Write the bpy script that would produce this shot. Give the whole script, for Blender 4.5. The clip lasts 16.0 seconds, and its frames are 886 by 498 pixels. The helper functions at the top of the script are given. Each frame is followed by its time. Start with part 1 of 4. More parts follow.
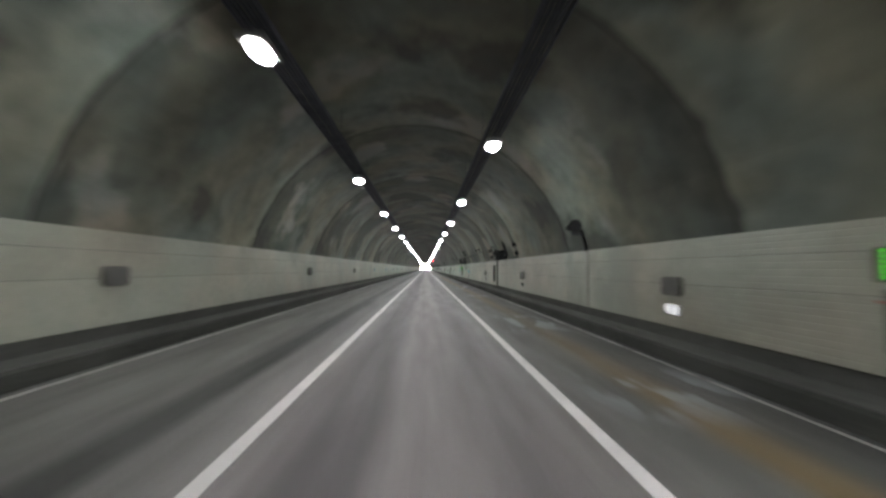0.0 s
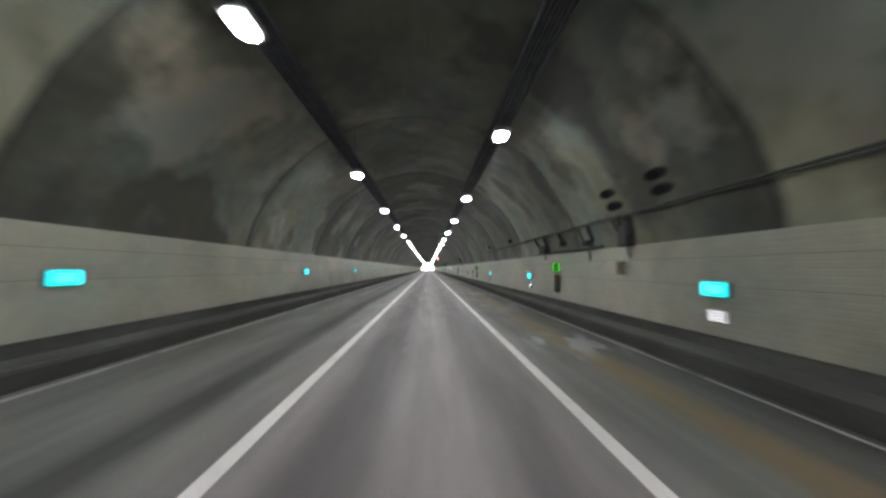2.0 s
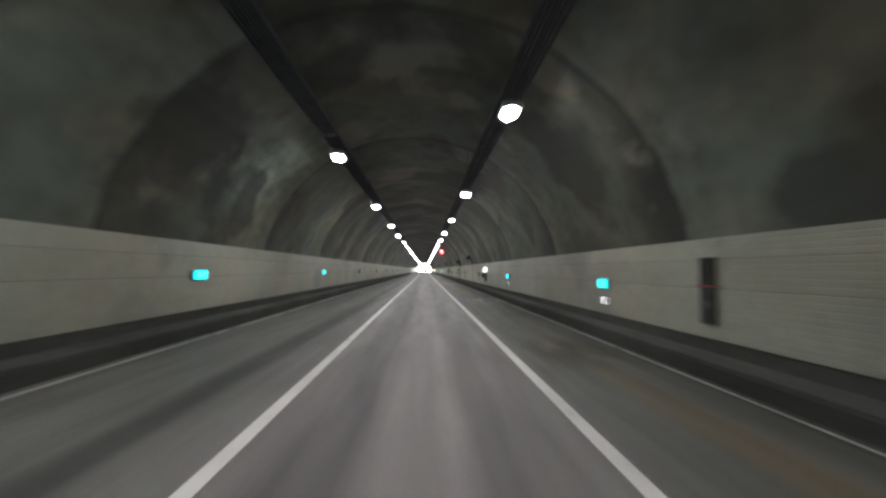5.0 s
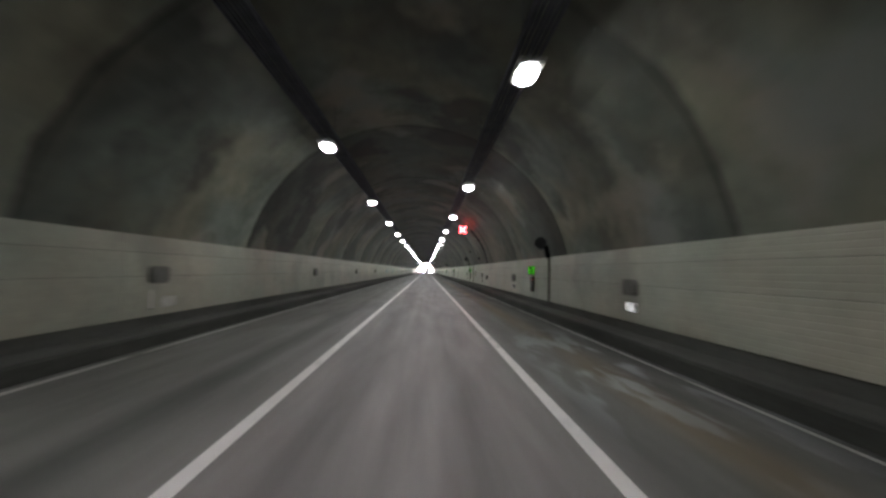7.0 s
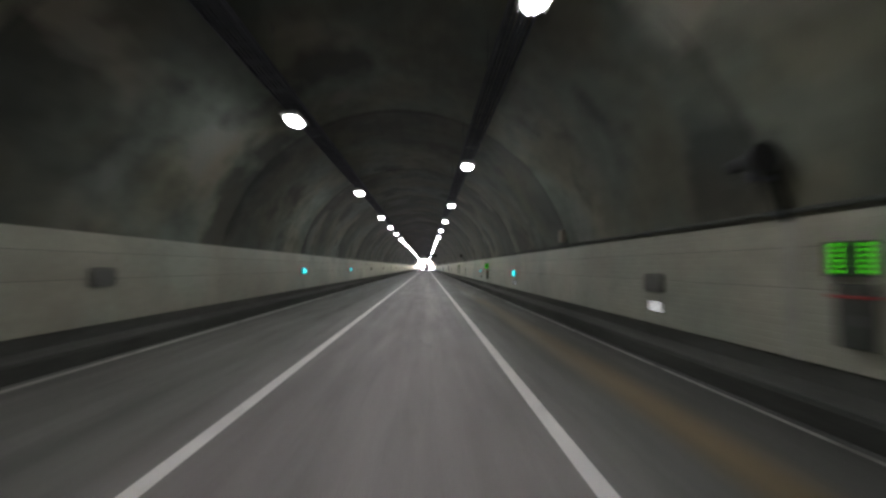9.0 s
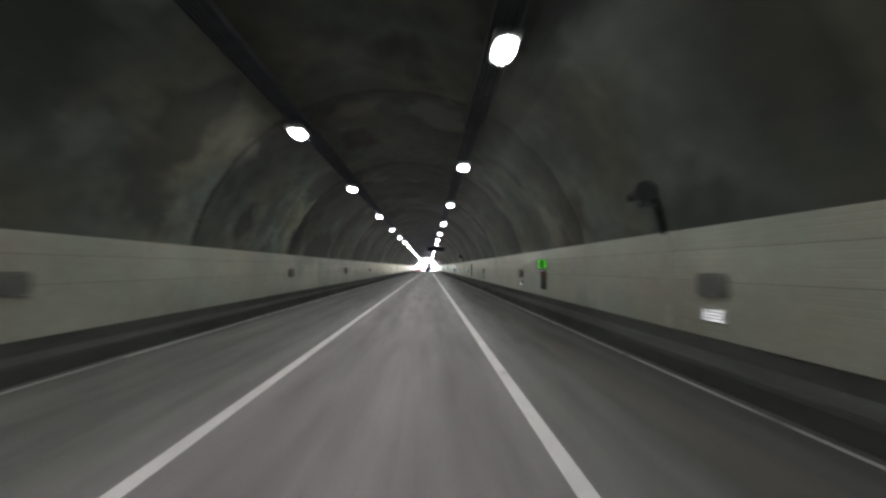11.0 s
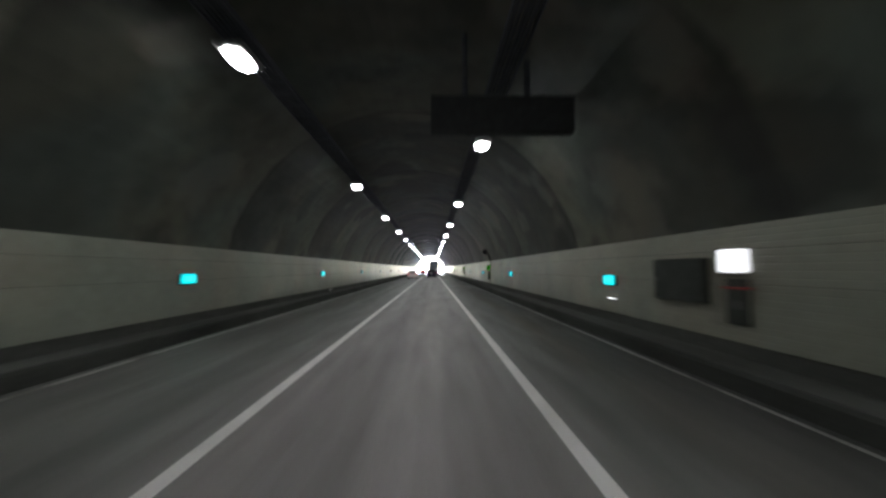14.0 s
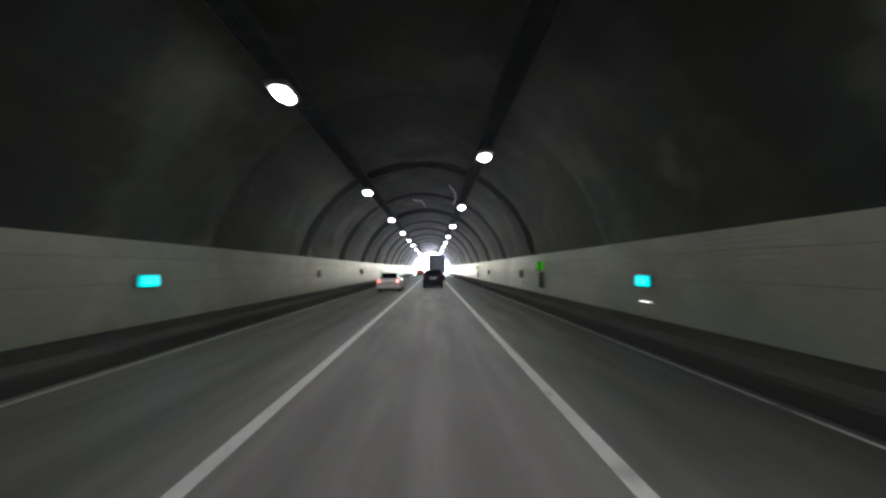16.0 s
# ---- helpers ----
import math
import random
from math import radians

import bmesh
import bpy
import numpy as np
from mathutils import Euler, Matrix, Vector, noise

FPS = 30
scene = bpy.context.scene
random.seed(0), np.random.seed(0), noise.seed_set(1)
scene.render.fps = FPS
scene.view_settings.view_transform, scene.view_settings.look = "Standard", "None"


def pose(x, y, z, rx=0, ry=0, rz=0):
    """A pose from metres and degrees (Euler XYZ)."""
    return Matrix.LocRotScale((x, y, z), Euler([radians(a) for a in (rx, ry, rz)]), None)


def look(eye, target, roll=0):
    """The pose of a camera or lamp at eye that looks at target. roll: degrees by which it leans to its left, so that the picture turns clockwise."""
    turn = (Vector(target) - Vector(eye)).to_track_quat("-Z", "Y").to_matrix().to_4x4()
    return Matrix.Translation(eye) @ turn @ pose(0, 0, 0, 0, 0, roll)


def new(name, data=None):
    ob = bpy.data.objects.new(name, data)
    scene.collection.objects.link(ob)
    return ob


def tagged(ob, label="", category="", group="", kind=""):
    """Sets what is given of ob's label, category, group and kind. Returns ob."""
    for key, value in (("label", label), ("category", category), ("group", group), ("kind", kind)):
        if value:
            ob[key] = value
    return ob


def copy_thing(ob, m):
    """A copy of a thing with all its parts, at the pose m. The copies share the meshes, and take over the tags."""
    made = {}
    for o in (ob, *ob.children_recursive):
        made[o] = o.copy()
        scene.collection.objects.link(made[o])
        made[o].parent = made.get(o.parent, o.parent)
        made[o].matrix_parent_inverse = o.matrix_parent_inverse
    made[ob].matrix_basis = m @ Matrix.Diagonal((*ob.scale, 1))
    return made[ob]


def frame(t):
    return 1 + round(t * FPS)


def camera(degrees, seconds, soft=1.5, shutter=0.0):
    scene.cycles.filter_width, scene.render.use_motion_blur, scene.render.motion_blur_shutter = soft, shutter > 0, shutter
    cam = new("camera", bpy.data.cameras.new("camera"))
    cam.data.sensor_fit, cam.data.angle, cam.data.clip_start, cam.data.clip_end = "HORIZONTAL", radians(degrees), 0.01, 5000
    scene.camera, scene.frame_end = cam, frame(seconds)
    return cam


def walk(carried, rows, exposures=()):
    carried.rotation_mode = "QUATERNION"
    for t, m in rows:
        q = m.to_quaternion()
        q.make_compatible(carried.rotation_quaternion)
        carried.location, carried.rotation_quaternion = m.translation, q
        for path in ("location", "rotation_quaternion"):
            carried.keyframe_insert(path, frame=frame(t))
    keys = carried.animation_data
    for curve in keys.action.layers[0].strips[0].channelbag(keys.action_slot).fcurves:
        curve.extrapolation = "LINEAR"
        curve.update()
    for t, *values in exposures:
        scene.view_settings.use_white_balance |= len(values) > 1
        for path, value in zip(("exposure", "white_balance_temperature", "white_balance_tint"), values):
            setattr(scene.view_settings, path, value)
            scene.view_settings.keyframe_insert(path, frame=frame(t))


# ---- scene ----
# A two-lane road tunnel, driven through. y runs along the tunnel, x to the right, z up.
cam = camera(98.12, 16.0, soft=2.7, shutter=0.35)
EYE = 1.724
# seconds, x, y, tilt, lean, turn
ROWS = [
    (0, -0.045, 0.000, 2.943, -0.698, -2.571),
    (0.5, -0.047, 9.881, 2.956, -0.671, -2.447),
    (1, -0.053, 19.753, 2.984, -0.652, -2.343),
    (1.5, -0.053, 29.626, 2.986, -0.655, -2.238),
    (2, -0.043, 39.513, 2.938, -0.666, -2.168),
    (2.5, -0.063, 49.409, 2.893, -0.659, -2.167),
    (3, -0.092, 59.325, 2.866, -0.628, -2.306),
    (3.5, -0.062, 69.298, 2.880, -0.604, -2.595),
    (4, -0.042, 79.328, 2.912, -0.612, -2.766),
    (6.3, 0.048, 125.719, 3.414, -1.154, -2.510),
    (6.5, 0.062, 129.703, 3.372, -1.165, -2.496),
    (7, 0.131, 139.648, 3.248, -1.176, -2.495),
    (7.5, 0.195, 149.578, 3.085, -1.055, -2.501),
    (8, 0.284, 159.516, 2.918, -0.797, -2.517),
    (8.5, 0.356, 169.466, 2.761, -0.468, -2.521),
    (8.7, 0.382, 173.448, 2.705, -0.338, -2.519),
    (10.8, 0.597, 215.664, 2.710, 0.336, -2.205),
    (11, 0.609, 219.706, 2.744, 0.336, -2.138),
    (11.5, 0.643, 229.834, 2.830, 0.322, -1.984),
    (12, 0.632, 239.976, 2.859, 0.299, -1.847),
    (12.5, 0.584, 250.102, 2.864, 0.271, -1.701),
    (13, 0.525, 260.185, 2.858, 0.262, -1.605),
    (13.5, 0.462, 270.254, 2.925, 0.277, -1.563),
    (14, 0.421, 280.297, 2.993, 0.301, -1.551),
    (14.5, 0.380, 290.315, 3.065, 0.329, -1.545),
    (15, 0.334, 300.333, 3.073, 0.363, -1.520),
    (15.5, 0.279, 310.349, 3.038, 0.377, -1.462),
    (16, 0.198, 320.375, 2.970, 0.380, -1.422),
]
walk(cam, [(t, pose(x, y, EYE, 90 + tilt, lean, turn)) for t, x, y, tilt, lean, turn in ROWS],
     exposures=[(0, 4.64, 6400, 10), (1.5, 4.64, 6400, 10), (3, 4.80, 6400, 10), (4, 4.66, 6450, 10), (6.3, 4.23, 6500, 10), (8.5, 3.89, 6500, 10), (11, 4.09, 6450, 8),
                (12, 3.83, 6400, 7), (13, 3.81, 6400, 6), (14.5, 3.71, 6350, 6), (15.2, 3.79, 6350, 6), (16, 3.85, 6350, 6)])

# ---- world and light ----
world = bpy.data.worlds.new("sky")
scene.world = world
world.use_nodes = True
wn = world.node_tree.nodes
sky = wn.new("ShaderNodeTexSky")
sky.sky_type, sky.sun_disc = "NISHITA", False
sky.sun_elevation, sky.sun_rotation = radians(36), radians(-8)
sky.dust_density, sky.ozone_density = 0.2, 4.0
world.node_tree.links.new(sky.outputs[0], wn["Background"].inputs[0])
wn["Background"].inputs[1].default_value = 0.15
sun_data = bpy.data.lights.new("sun", "SUN")
sun_data.energy, sun_data.angle, sun_data.color = 5.0, radians(0.5), (0.97, 0.82, 1.0)
sun = new("sun", sun_data)
sun.matrix_world = look((-139, 1432, 726), (0, 442, 0))

LAMP_GLOW = 6.9        # tunnel luminaires
Y0, Y1 = -36.0, 446.0    # tunnel ends
XC, ZC, R = -0.48, 1.14, 5.87   # arch centre and radius
FACE_R, FACE_L = 5.24, -6.20    # faces of the cladding
KERB_R, KERB_L = 4.62, -5.58    # faces of the kerbs


# ---- materials ----
def material(name, color, rough=0.6, metal=0.0, vary=0.25, scale=3.0, fine=60.0, bump=0.0, glow=0.0, tone=0.0, stretch=(1, 1, 1), island=False, stain=None, rings=False, far=None, pale=None, span=(0.42, 0.95), spec=0.4, world=False, detail=6, hues=None):
    """A surface with variation at two scales; tone: by how much pieces differ; stain: (colour, scale, threshold); hues: two tints it drifts between."""
    m = bpy.data.materials.new(name)
    m.use_nodes = True
    n, l = m.node_tree.nodes, m.node_tree.links
    b = n["Principled BSDF"]
    b.inputs["Roughness"].default_value, b.inputs["Metallic"].default_value, b.inputs["Specular IOR Level"].default_value = rough, metal, spec
    place = n.new("ShaderNodeNewGeometry").outputs["Position"] if world else n.new("ShaderNodeTexCoord").outputs["Object"]
    mp = n.new("ShaderNodeMapping")
    mp.inputs["Scale"].default_value = stretch
    l.new(place, mp.inputs[0])
    n1 = n.new("ShaderNodeTexNoise")
    n1.inputs["Scale"].default_value, n1.inputs["Detail"].default_value, n1.inputs["Roughness"].default_value = scale, detail, 0.6
    n2 = n.new("ShaderNodeTexNoise")
    n2.inputs["Scale"].default_value, n2.inputs["Detail"].default_value = fine, 3
    l.new(mp.outputs[0], n1.inputs["Vector"])
    l.new(mp.outputs[0], n2.inputs["Vector"])
    add = n.new("ShaderNodeMath")
    add.operation = "MULTIPLY_ADD"
    l.new(n2.outputs[0], add.inputs[0])
    add.inputs[1].default_value = 0.35
    l.new(n1.outputs[0], add.inputs[2])
    ramp = n.new("ShaderNodeMapRange")
    ramp.inputs[1].default_value, ramp.inputs[2].default_value = span
    ramp.inputs[3].default_value, ramp.inputs[4].default_value = 1 - vary, 1 + vary
    l.new(add.outputs[0], ramp.inputs[0])
    val = ramp.outputs[0]
    if tone:
        src = n.new("ShaderNodeNewGeometry").outputs["Random Per Island"] if island else n.new("ShaderNodeObjectInfo").outputs["Random"]
        tr = n.new("ShaderNodeMapRange")
        tr.inputs[3].default_value, tr.inputs[4].default_value = 1 - tone, 1 + tone
        l.new(src, tr.inputs[0])
        mul = n.new("ShaderNodeMath")
        mul.operation = "MULTIPLY"
        l.new(val, mul.inputs[0])
        l.new(tr.outputs[0], mul.inputs[1])
        val = mul.outputs[0]
    if rings:
        # soot gathers behind each ring joint and thins out towards the next; the far end is darker
        sep = n.new("ShaderNodeSeparateXYZ")
        l.new(place, sep.inputs[0])
        step = n.new("ShaderNodeMapRange")
        step.clamp = False
        step.inputs[1].default_value, step.inputs[2].default_value = 153.9 - 7.75 * 25, 153.9 - 7.75 * 24
        rag = n.new("ShaderNodeTexNoise")
        rag.inputs["Scale"].default_value, rag.inputs["Detail"].default_value = 0.8, 5
        l.new(place, rag.inputs["Vector"])
        drift = n.new("ShaderNodeMath")
        drift.operation = "MULTIPLY_ADD"
        drift.inputs[1].default_value = 0.8
        l.new(rag.outputs[0], drift.inputs[0])
        l.new(sep.outputs[1], drift.inputs[2])
        l.new(drift.outputs[0], step.inputs[0])
        fr = n.new("ShaderNodeMath")
        fr.operation = "FRACT"
        l.new(step.outputs[0], fr.inputs[0])
        wob = n.new("ShaderNodeMath")
        wob.operation = "MULTIPLY_ADD"
        l.new(n1.outputs[0], wob.inputs[0])
        wob.inputs[1].default_value = 0.45
        l.new(fr.outputs[0], wob.inputs[2])
        soot = n.new("ShaderNodeMapRange")
        soot.inputs[1].default_value, soot.inputs[2].default_value = 0.22, 1.12
        soot.inputs[3].default_value, soot.inputs[4].default_value = 0.36, 1.3
        l.new(wob.outputs[0], soot.inputs[0])
        # a soft edge at the joint itself
        edge = n.new("ShaderNodeMapRange")
        edge.interpolation_type = "SMOOTHSTEP"
        edge.inputs[1].default_value, edge.inputs[2].default_value = 0.98, 1.0
        l.new(fr.outputs[0], edge.inputs[0])
        fall = n.new("ShaderNodeMix")
        l.new(edge.outputs[0], fall.inputs[0])
        l.new(soot.outputs[0], fall.inputs[2])
        fall.inputs[3].default_value = 0.36
        soot = fall
        # some rings are sooty, others nearly clean
        n4 = n.new("ShaderNodeTexNoise")
        n4.inputs["Scale"].default_value, n4.inputs["Detail"].default_value = 0.16, 3
        l.new(place, n4.inputs["Vector"])
        part_of = n.new("ShaderNodeMapRange")
        part_of.inputs[1].default_value, part_of.inputs[2].default_value = 0.38, 0.6
        part_of.inputs[3].default_value, part_of.inputs[4].default_value = 0.55, 1.0
        l.new(n4.outputs[0], part_of.inputs[0])
        # the ring pattern is fainter on the crown than on the haunches
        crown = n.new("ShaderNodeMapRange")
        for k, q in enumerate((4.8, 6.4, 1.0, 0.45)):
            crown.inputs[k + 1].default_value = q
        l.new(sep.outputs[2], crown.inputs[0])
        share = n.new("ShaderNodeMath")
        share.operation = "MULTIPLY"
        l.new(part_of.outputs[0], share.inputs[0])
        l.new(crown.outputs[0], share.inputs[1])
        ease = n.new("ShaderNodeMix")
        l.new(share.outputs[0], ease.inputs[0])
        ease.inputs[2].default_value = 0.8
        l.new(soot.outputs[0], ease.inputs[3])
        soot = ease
        mul = n.new("ShaderNodeMath")
        mul.operation = "MULTIPLY"
        l.new(val, mul.inputs[0])
        l.new(soot.outputs[0], mul.inputs[1])
        val = mul.outputs[0]
    mix = n.new("ShaderNodeVectorMath")
    mix.operation = "SCALE"
    mix.inputs[0].default_value = color
    l.new(val, mix.inputs["Scale"])
    out = mix.outputs[0]
    for spot in (pale, stain):
        if not spot:
            continue
        n3 = n.new("ShaderNodeTexNoise")
        n3.inputs["Scale"].default_value, n3.inputs["Detail"].default_value = spot[1], 7
        l.new(place, n3.inputs["Vector"])
        sr = n.new("ShaderNodeMapRange")
        sr.inputs[1].default_value, sr.inputs[2].default_value = spot[2], spot[2] + 0.07
        sr.inputs[4].default_value = 0.75
        l.new(n3.outputs[0], sr.inputs[0])
        mm = n.new("ShaderNodeMix")
        mm.data_type = "RGBA"
        l.new(sr.outputs[0], mm.inputs[0])
        l.new(out, mm.inputs[6])
        mm.inputs[7].default_value = (*spot[0], 1)
        out = mm.outputs[2]
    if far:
        # darker towards the far end: grime, with lens vignetting put into the colour
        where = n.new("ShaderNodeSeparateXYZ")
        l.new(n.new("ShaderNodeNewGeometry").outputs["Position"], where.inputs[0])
        dirt_vignette = n.new("ShaderNodeMapRange")
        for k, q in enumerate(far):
            dirt_vignette.inputs[k + 1].default_value = q
        l.new(where.outputs[1], dirt_vignette.inputs[0])
        # the lining's colour is lightened near the mouth in place of daylight
        mouth_daylight = n.new("ShaderNodeMapRange")
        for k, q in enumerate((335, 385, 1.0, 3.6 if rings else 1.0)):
            mouth_daylight.inputs[k + 1].default_value = q
        l.new(where.outputs[1], mouth_daylight.inputs[0])
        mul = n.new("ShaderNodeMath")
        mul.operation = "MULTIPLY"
        l.new(dirt_vignette.outputs[0], mul.inputs[0])
        l.new(mouth_daylight.outputs[0], mul.inputs[1])
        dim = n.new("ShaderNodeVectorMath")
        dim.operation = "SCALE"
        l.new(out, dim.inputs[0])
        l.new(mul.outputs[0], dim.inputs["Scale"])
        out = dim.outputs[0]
    if hues:
        # brown dust in some places, greenish damp in others
        drift = n.new("ShaderNodeTexNoise")
        drift.inputs["Scale"].default_value, drift.inputs["Detail"].default_value = 0.45, 4
        l.new(place, drift.inputs["Vector"])
        sway = n.new("ShaderNodeMapRange")
        sway.inputs[1].default_value, sway.inputs[2].default_value = 0.4, 0.6
        l.new(drift.outputs[0], sway.inputs[0])
        tint = n.new("ShaderNodeMix")
        tint.data_type = "RGBA"
        l.new(sway.outputs[0], tint.inputs[0])
        tint.inputs[6].default_value, tint.inputs[7].default_value = (*hues[0], 1), (*hues[1], 1)
        dyed = n.new("ShaderNodeVectorMath")
        dyed.operation = "MULTIPLY"
        l.new(out, dyed.inputs[0])
        l.new(tint.outputs[2], dyed.inputs[1])
        out = dyed.outputs[0]
    l.new(out, b.inputs["Base Color"])
    if bump:
        bp = n.new("ShaderNodeBump")
        bp.inputs["Strength"].default_value, bp.inputs["Distance"].default_value = bump, 0.02
        l.new(add.outputs[0], bp.inputs["Height"])
        l.new(bp.outputs[0], b.inputs["Normal"])
    if glow:
        b.inputs["Emission Color"].default_value = (*color, 1)
        b.inputs["Emission Strength"].default_value = glow
    return m


def glowing(name, color, strength):
    m = bpy.data.materials.new(name)
    m.use_nodes = True
    b = m.node_tree.nodes["Principled BSDF"]
    b.inputs["Base Color"].default_value = (*[0.3 * c for c in color], 1)
    b.inputs["Roughness"].default_value = 0.3
    b.inputs["Emission Color"].default_value = (*color, 1)
    b.inputs["Emission Strength"].default_value = strength
    return m


def road_material():
    """Worn grey pavement: wheel tracks and a rusty streak run along it, dust lies on the shoulder."""
    m = bpy.data.materials.new("worn_pavement")
    m.use_nodes = True
    n, l = m.node_tree.nodes, m.node_tree.links
    b = n["Principled BSDF"]
    co = n.new("ShaderNodeTexCoord")
    sp = n.new("ShaderNodeSeparateXYZ")
    l.new(co.outputs["Object"], sp.inputs[0])

    def noisy(scale, stretch, detail=5):
        mp = n.new("ShaderNodeMapping")
        mp.inputs["Scale"].default_value = stretch
        l.new(co.outputs["Object"], mp.inputs[0])
        t = n.new("ShaderNodeTexNoise")
        t.inputs["Scale"].default_value, t.inputs["Detail"].default_value = scale, detail
        l.new(mp.outputs[0], t.inputs["Vector"])
        return t.outputs[0]

    def rng(src, a, z, lo, hi):
        r = n.new("ShaderNodeMapRange")
        for k, q in enumerate((a, z, lo, hi)):
            r.inputs[k + 1].default_value = q
        l.new(src, r.inputs[0])
        return r.outputs[0]

    def mul(p, q):
        t = n.new("ShaderNodeMath")
        t.operation = "MULTIPLY"
        l.new(p, t.inputs[0])
        l.new(q, t.inputs[1])
        return t.outputs[0]

    def blend(f, a, color):
        t = n.new("ShaderNodeMix")
        t.data_type = "RGBA"
        l.new(f, t.inputs[0])
        l.new(a, t.inputs[6])
        t.inputs[7].default_value = (*color, 1)
        return t.outputs[2]

    # wear across the road; its outer sides are also darkened for lens vignetting
    wob = n.new("ShaderNodeMath")
    wob.operation = "MULTIPLY_ADD"
    l.new(noisy(0.12, (1, 1, 1), 2), wob.inputs[0])
    wob.inputs[1].default_value = 0.35
    l.new(sp.outputs[0], wob.inputs[2])
    pos = rng(wob.outputs[0], -5.6 + 0.17, 4.6 + 0.17, 0, 1)
    ramp = n.new("ShaderNodeValToRGB")
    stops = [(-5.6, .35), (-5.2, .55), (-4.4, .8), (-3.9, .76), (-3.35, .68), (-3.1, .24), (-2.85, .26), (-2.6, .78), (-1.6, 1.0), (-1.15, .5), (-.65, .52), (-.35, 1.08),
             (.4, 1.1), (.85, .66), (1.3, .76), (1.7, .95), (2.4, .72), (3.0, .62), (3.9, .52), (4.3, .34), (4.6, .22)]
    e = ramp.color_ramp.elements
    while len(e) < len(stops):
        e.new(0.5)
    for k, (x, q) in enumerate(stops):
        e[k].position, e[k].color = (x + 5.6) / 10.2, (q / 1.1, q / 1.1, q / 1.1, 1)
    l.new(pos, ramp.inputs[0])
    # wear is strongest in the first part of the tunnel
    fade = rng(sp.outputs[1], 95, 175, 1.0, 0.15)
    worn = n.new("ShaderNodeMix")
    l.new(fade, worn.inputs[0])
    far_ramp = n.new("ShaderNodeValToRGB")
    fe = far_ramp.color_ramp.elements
    # headlight glow is painted into the middle lane, vignetting into the dirty sides
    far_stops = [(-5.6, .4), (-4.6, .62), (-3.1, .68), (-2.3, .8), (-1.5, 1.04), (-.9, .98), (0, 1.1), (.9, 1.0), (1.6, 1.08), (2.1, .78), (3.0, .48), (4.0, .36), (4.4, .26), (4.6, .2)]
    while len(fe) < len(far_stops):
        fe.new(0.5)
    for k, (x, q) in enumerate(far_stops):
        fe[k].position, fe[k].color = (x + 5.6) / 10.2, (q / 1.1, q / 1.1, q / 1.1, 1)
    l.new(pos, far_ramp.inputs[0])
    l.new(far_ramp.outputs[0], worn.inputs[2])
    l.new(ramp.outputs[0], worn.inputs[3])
    grain = mul(rng(noisy(2.0, (1.2, .15, 1), 7), .3, .7, .84, 1.16), mul(rng(noisy(70, (1, 0.5, 1), 3), .3, .7, .82, 1.18), rng(noisy(0.55, (2.2, .05, 1), 6), .3, .7, .82, 1.18)))
    tone = mul(worn.outputs[0], grain)
    base = n.new("ShaderNodeVectorMath")
    base.operation = "SCALE"
    base.inputs[0].default_value = (0.293, 0.258, 0.255)
    l.new(tone, base.inputs["Scale"])
    # pinkish headlight tint is put into the middle lane; greenish dust lies beside it
    off = n.new("ShaderNodeMath")
    off.operation = "ABSOLUTE"
    l.new(wob.outputs[0], off.inputs[0])
    dusty = n.new("ShaderNodeVectorMath")
    dusty.operation = "SCALE"
    dusty.inputs[0].default_value = (0.262, 0.254, 0.236)
    l.new(tone, dusty.inputs["Scale"])
    both = n.new("ShaderNodeMix")
    both.data_type = "RGBA"
    l.new(rng(off.outputs[0], 1.3, 2.6, 0, 1), both.inputs[0])
    l.new(base.outputs[0], both.inputs[6])
    l.new(dusty.outputs[0], both.inputs[7])
    col = both.outputs[2]
    # rusty streak on the shoulder
    streak = n.new("ShaderNodeValToRGB")
    se = streak.color_ramp.elements
    for k, (x, q) in enumerate([(2.7, 0), (3.3, 1), (3.6, .9), (4.1, 0)]):
        if k > 1:
            se.new(0.9)
    for k, (x, q) in enumerate([(2.82, 0), (3.18, 1), (3.4, .9), (3.8, 0)]):
        se[k].position, se[k].color = (x + 5.6) / 10.2, (q, q, q, 1)
    l.new(pos, streak.inputs[0])
    col = blend(mul(streak.outputs[0], mul(rng(sp.outputs[1], 178, 230, 1.0, 0.2), rng(noisy(0.3, (1.7, .22, 1), 7), .3, .6, .06, .7))), col, (0.29, 0.20, 0.09))
    # pale dust patches on the shoulder
    zone = n.new("ShaderNodeValToRGB")
    ze = zone.color_ramp.elements
    ze.new(.85), ze.new(.9)
    for k, (x, q) in enumerate([(2.1, 0), (2.7, 1), (4.0, 1), (4.5, .3)]):
        ze[k].position, ze[k].color = (x + 5.6) / 10.2, (q, q, q, 1)
    l.new(pos, zone.inputs[0])
    def stretches(spots):
        found = None
        for yc, w in spots:
            d = n.new("ShaderNodeMath")
            d.operation = "SUBTRACT"
            l.new(sp.outputs[1], d.inputs[0])
            d.inputs[1].default_value = yc
            a = n.new("ShaderNodeMath")
            a.operation = "ABSOLUTE"
            l.new(d.outputs[0], a.inputs[0])
            g = rng(a.outputs[0], w * .3, w, 1, 0)
            if found is None:
                found = g
            else:
                mx = n.new("ShaderNodeMath")
                mx.operation = "MAXIMUM"
                l.new(found, mx.inputs[0])
                l.new(g, mx.inputs[1])
                found = mx.outputs[0]
        return found

    patches = stretches(((5.6, 1.5), (12.7, 2.5), (24.6, 1.3), (36.8, 5.0), (48.5, 1.8), (67.0, 2.6), (89.8, 5.0), (147.0, 5.0), (122.0, 3.0)))
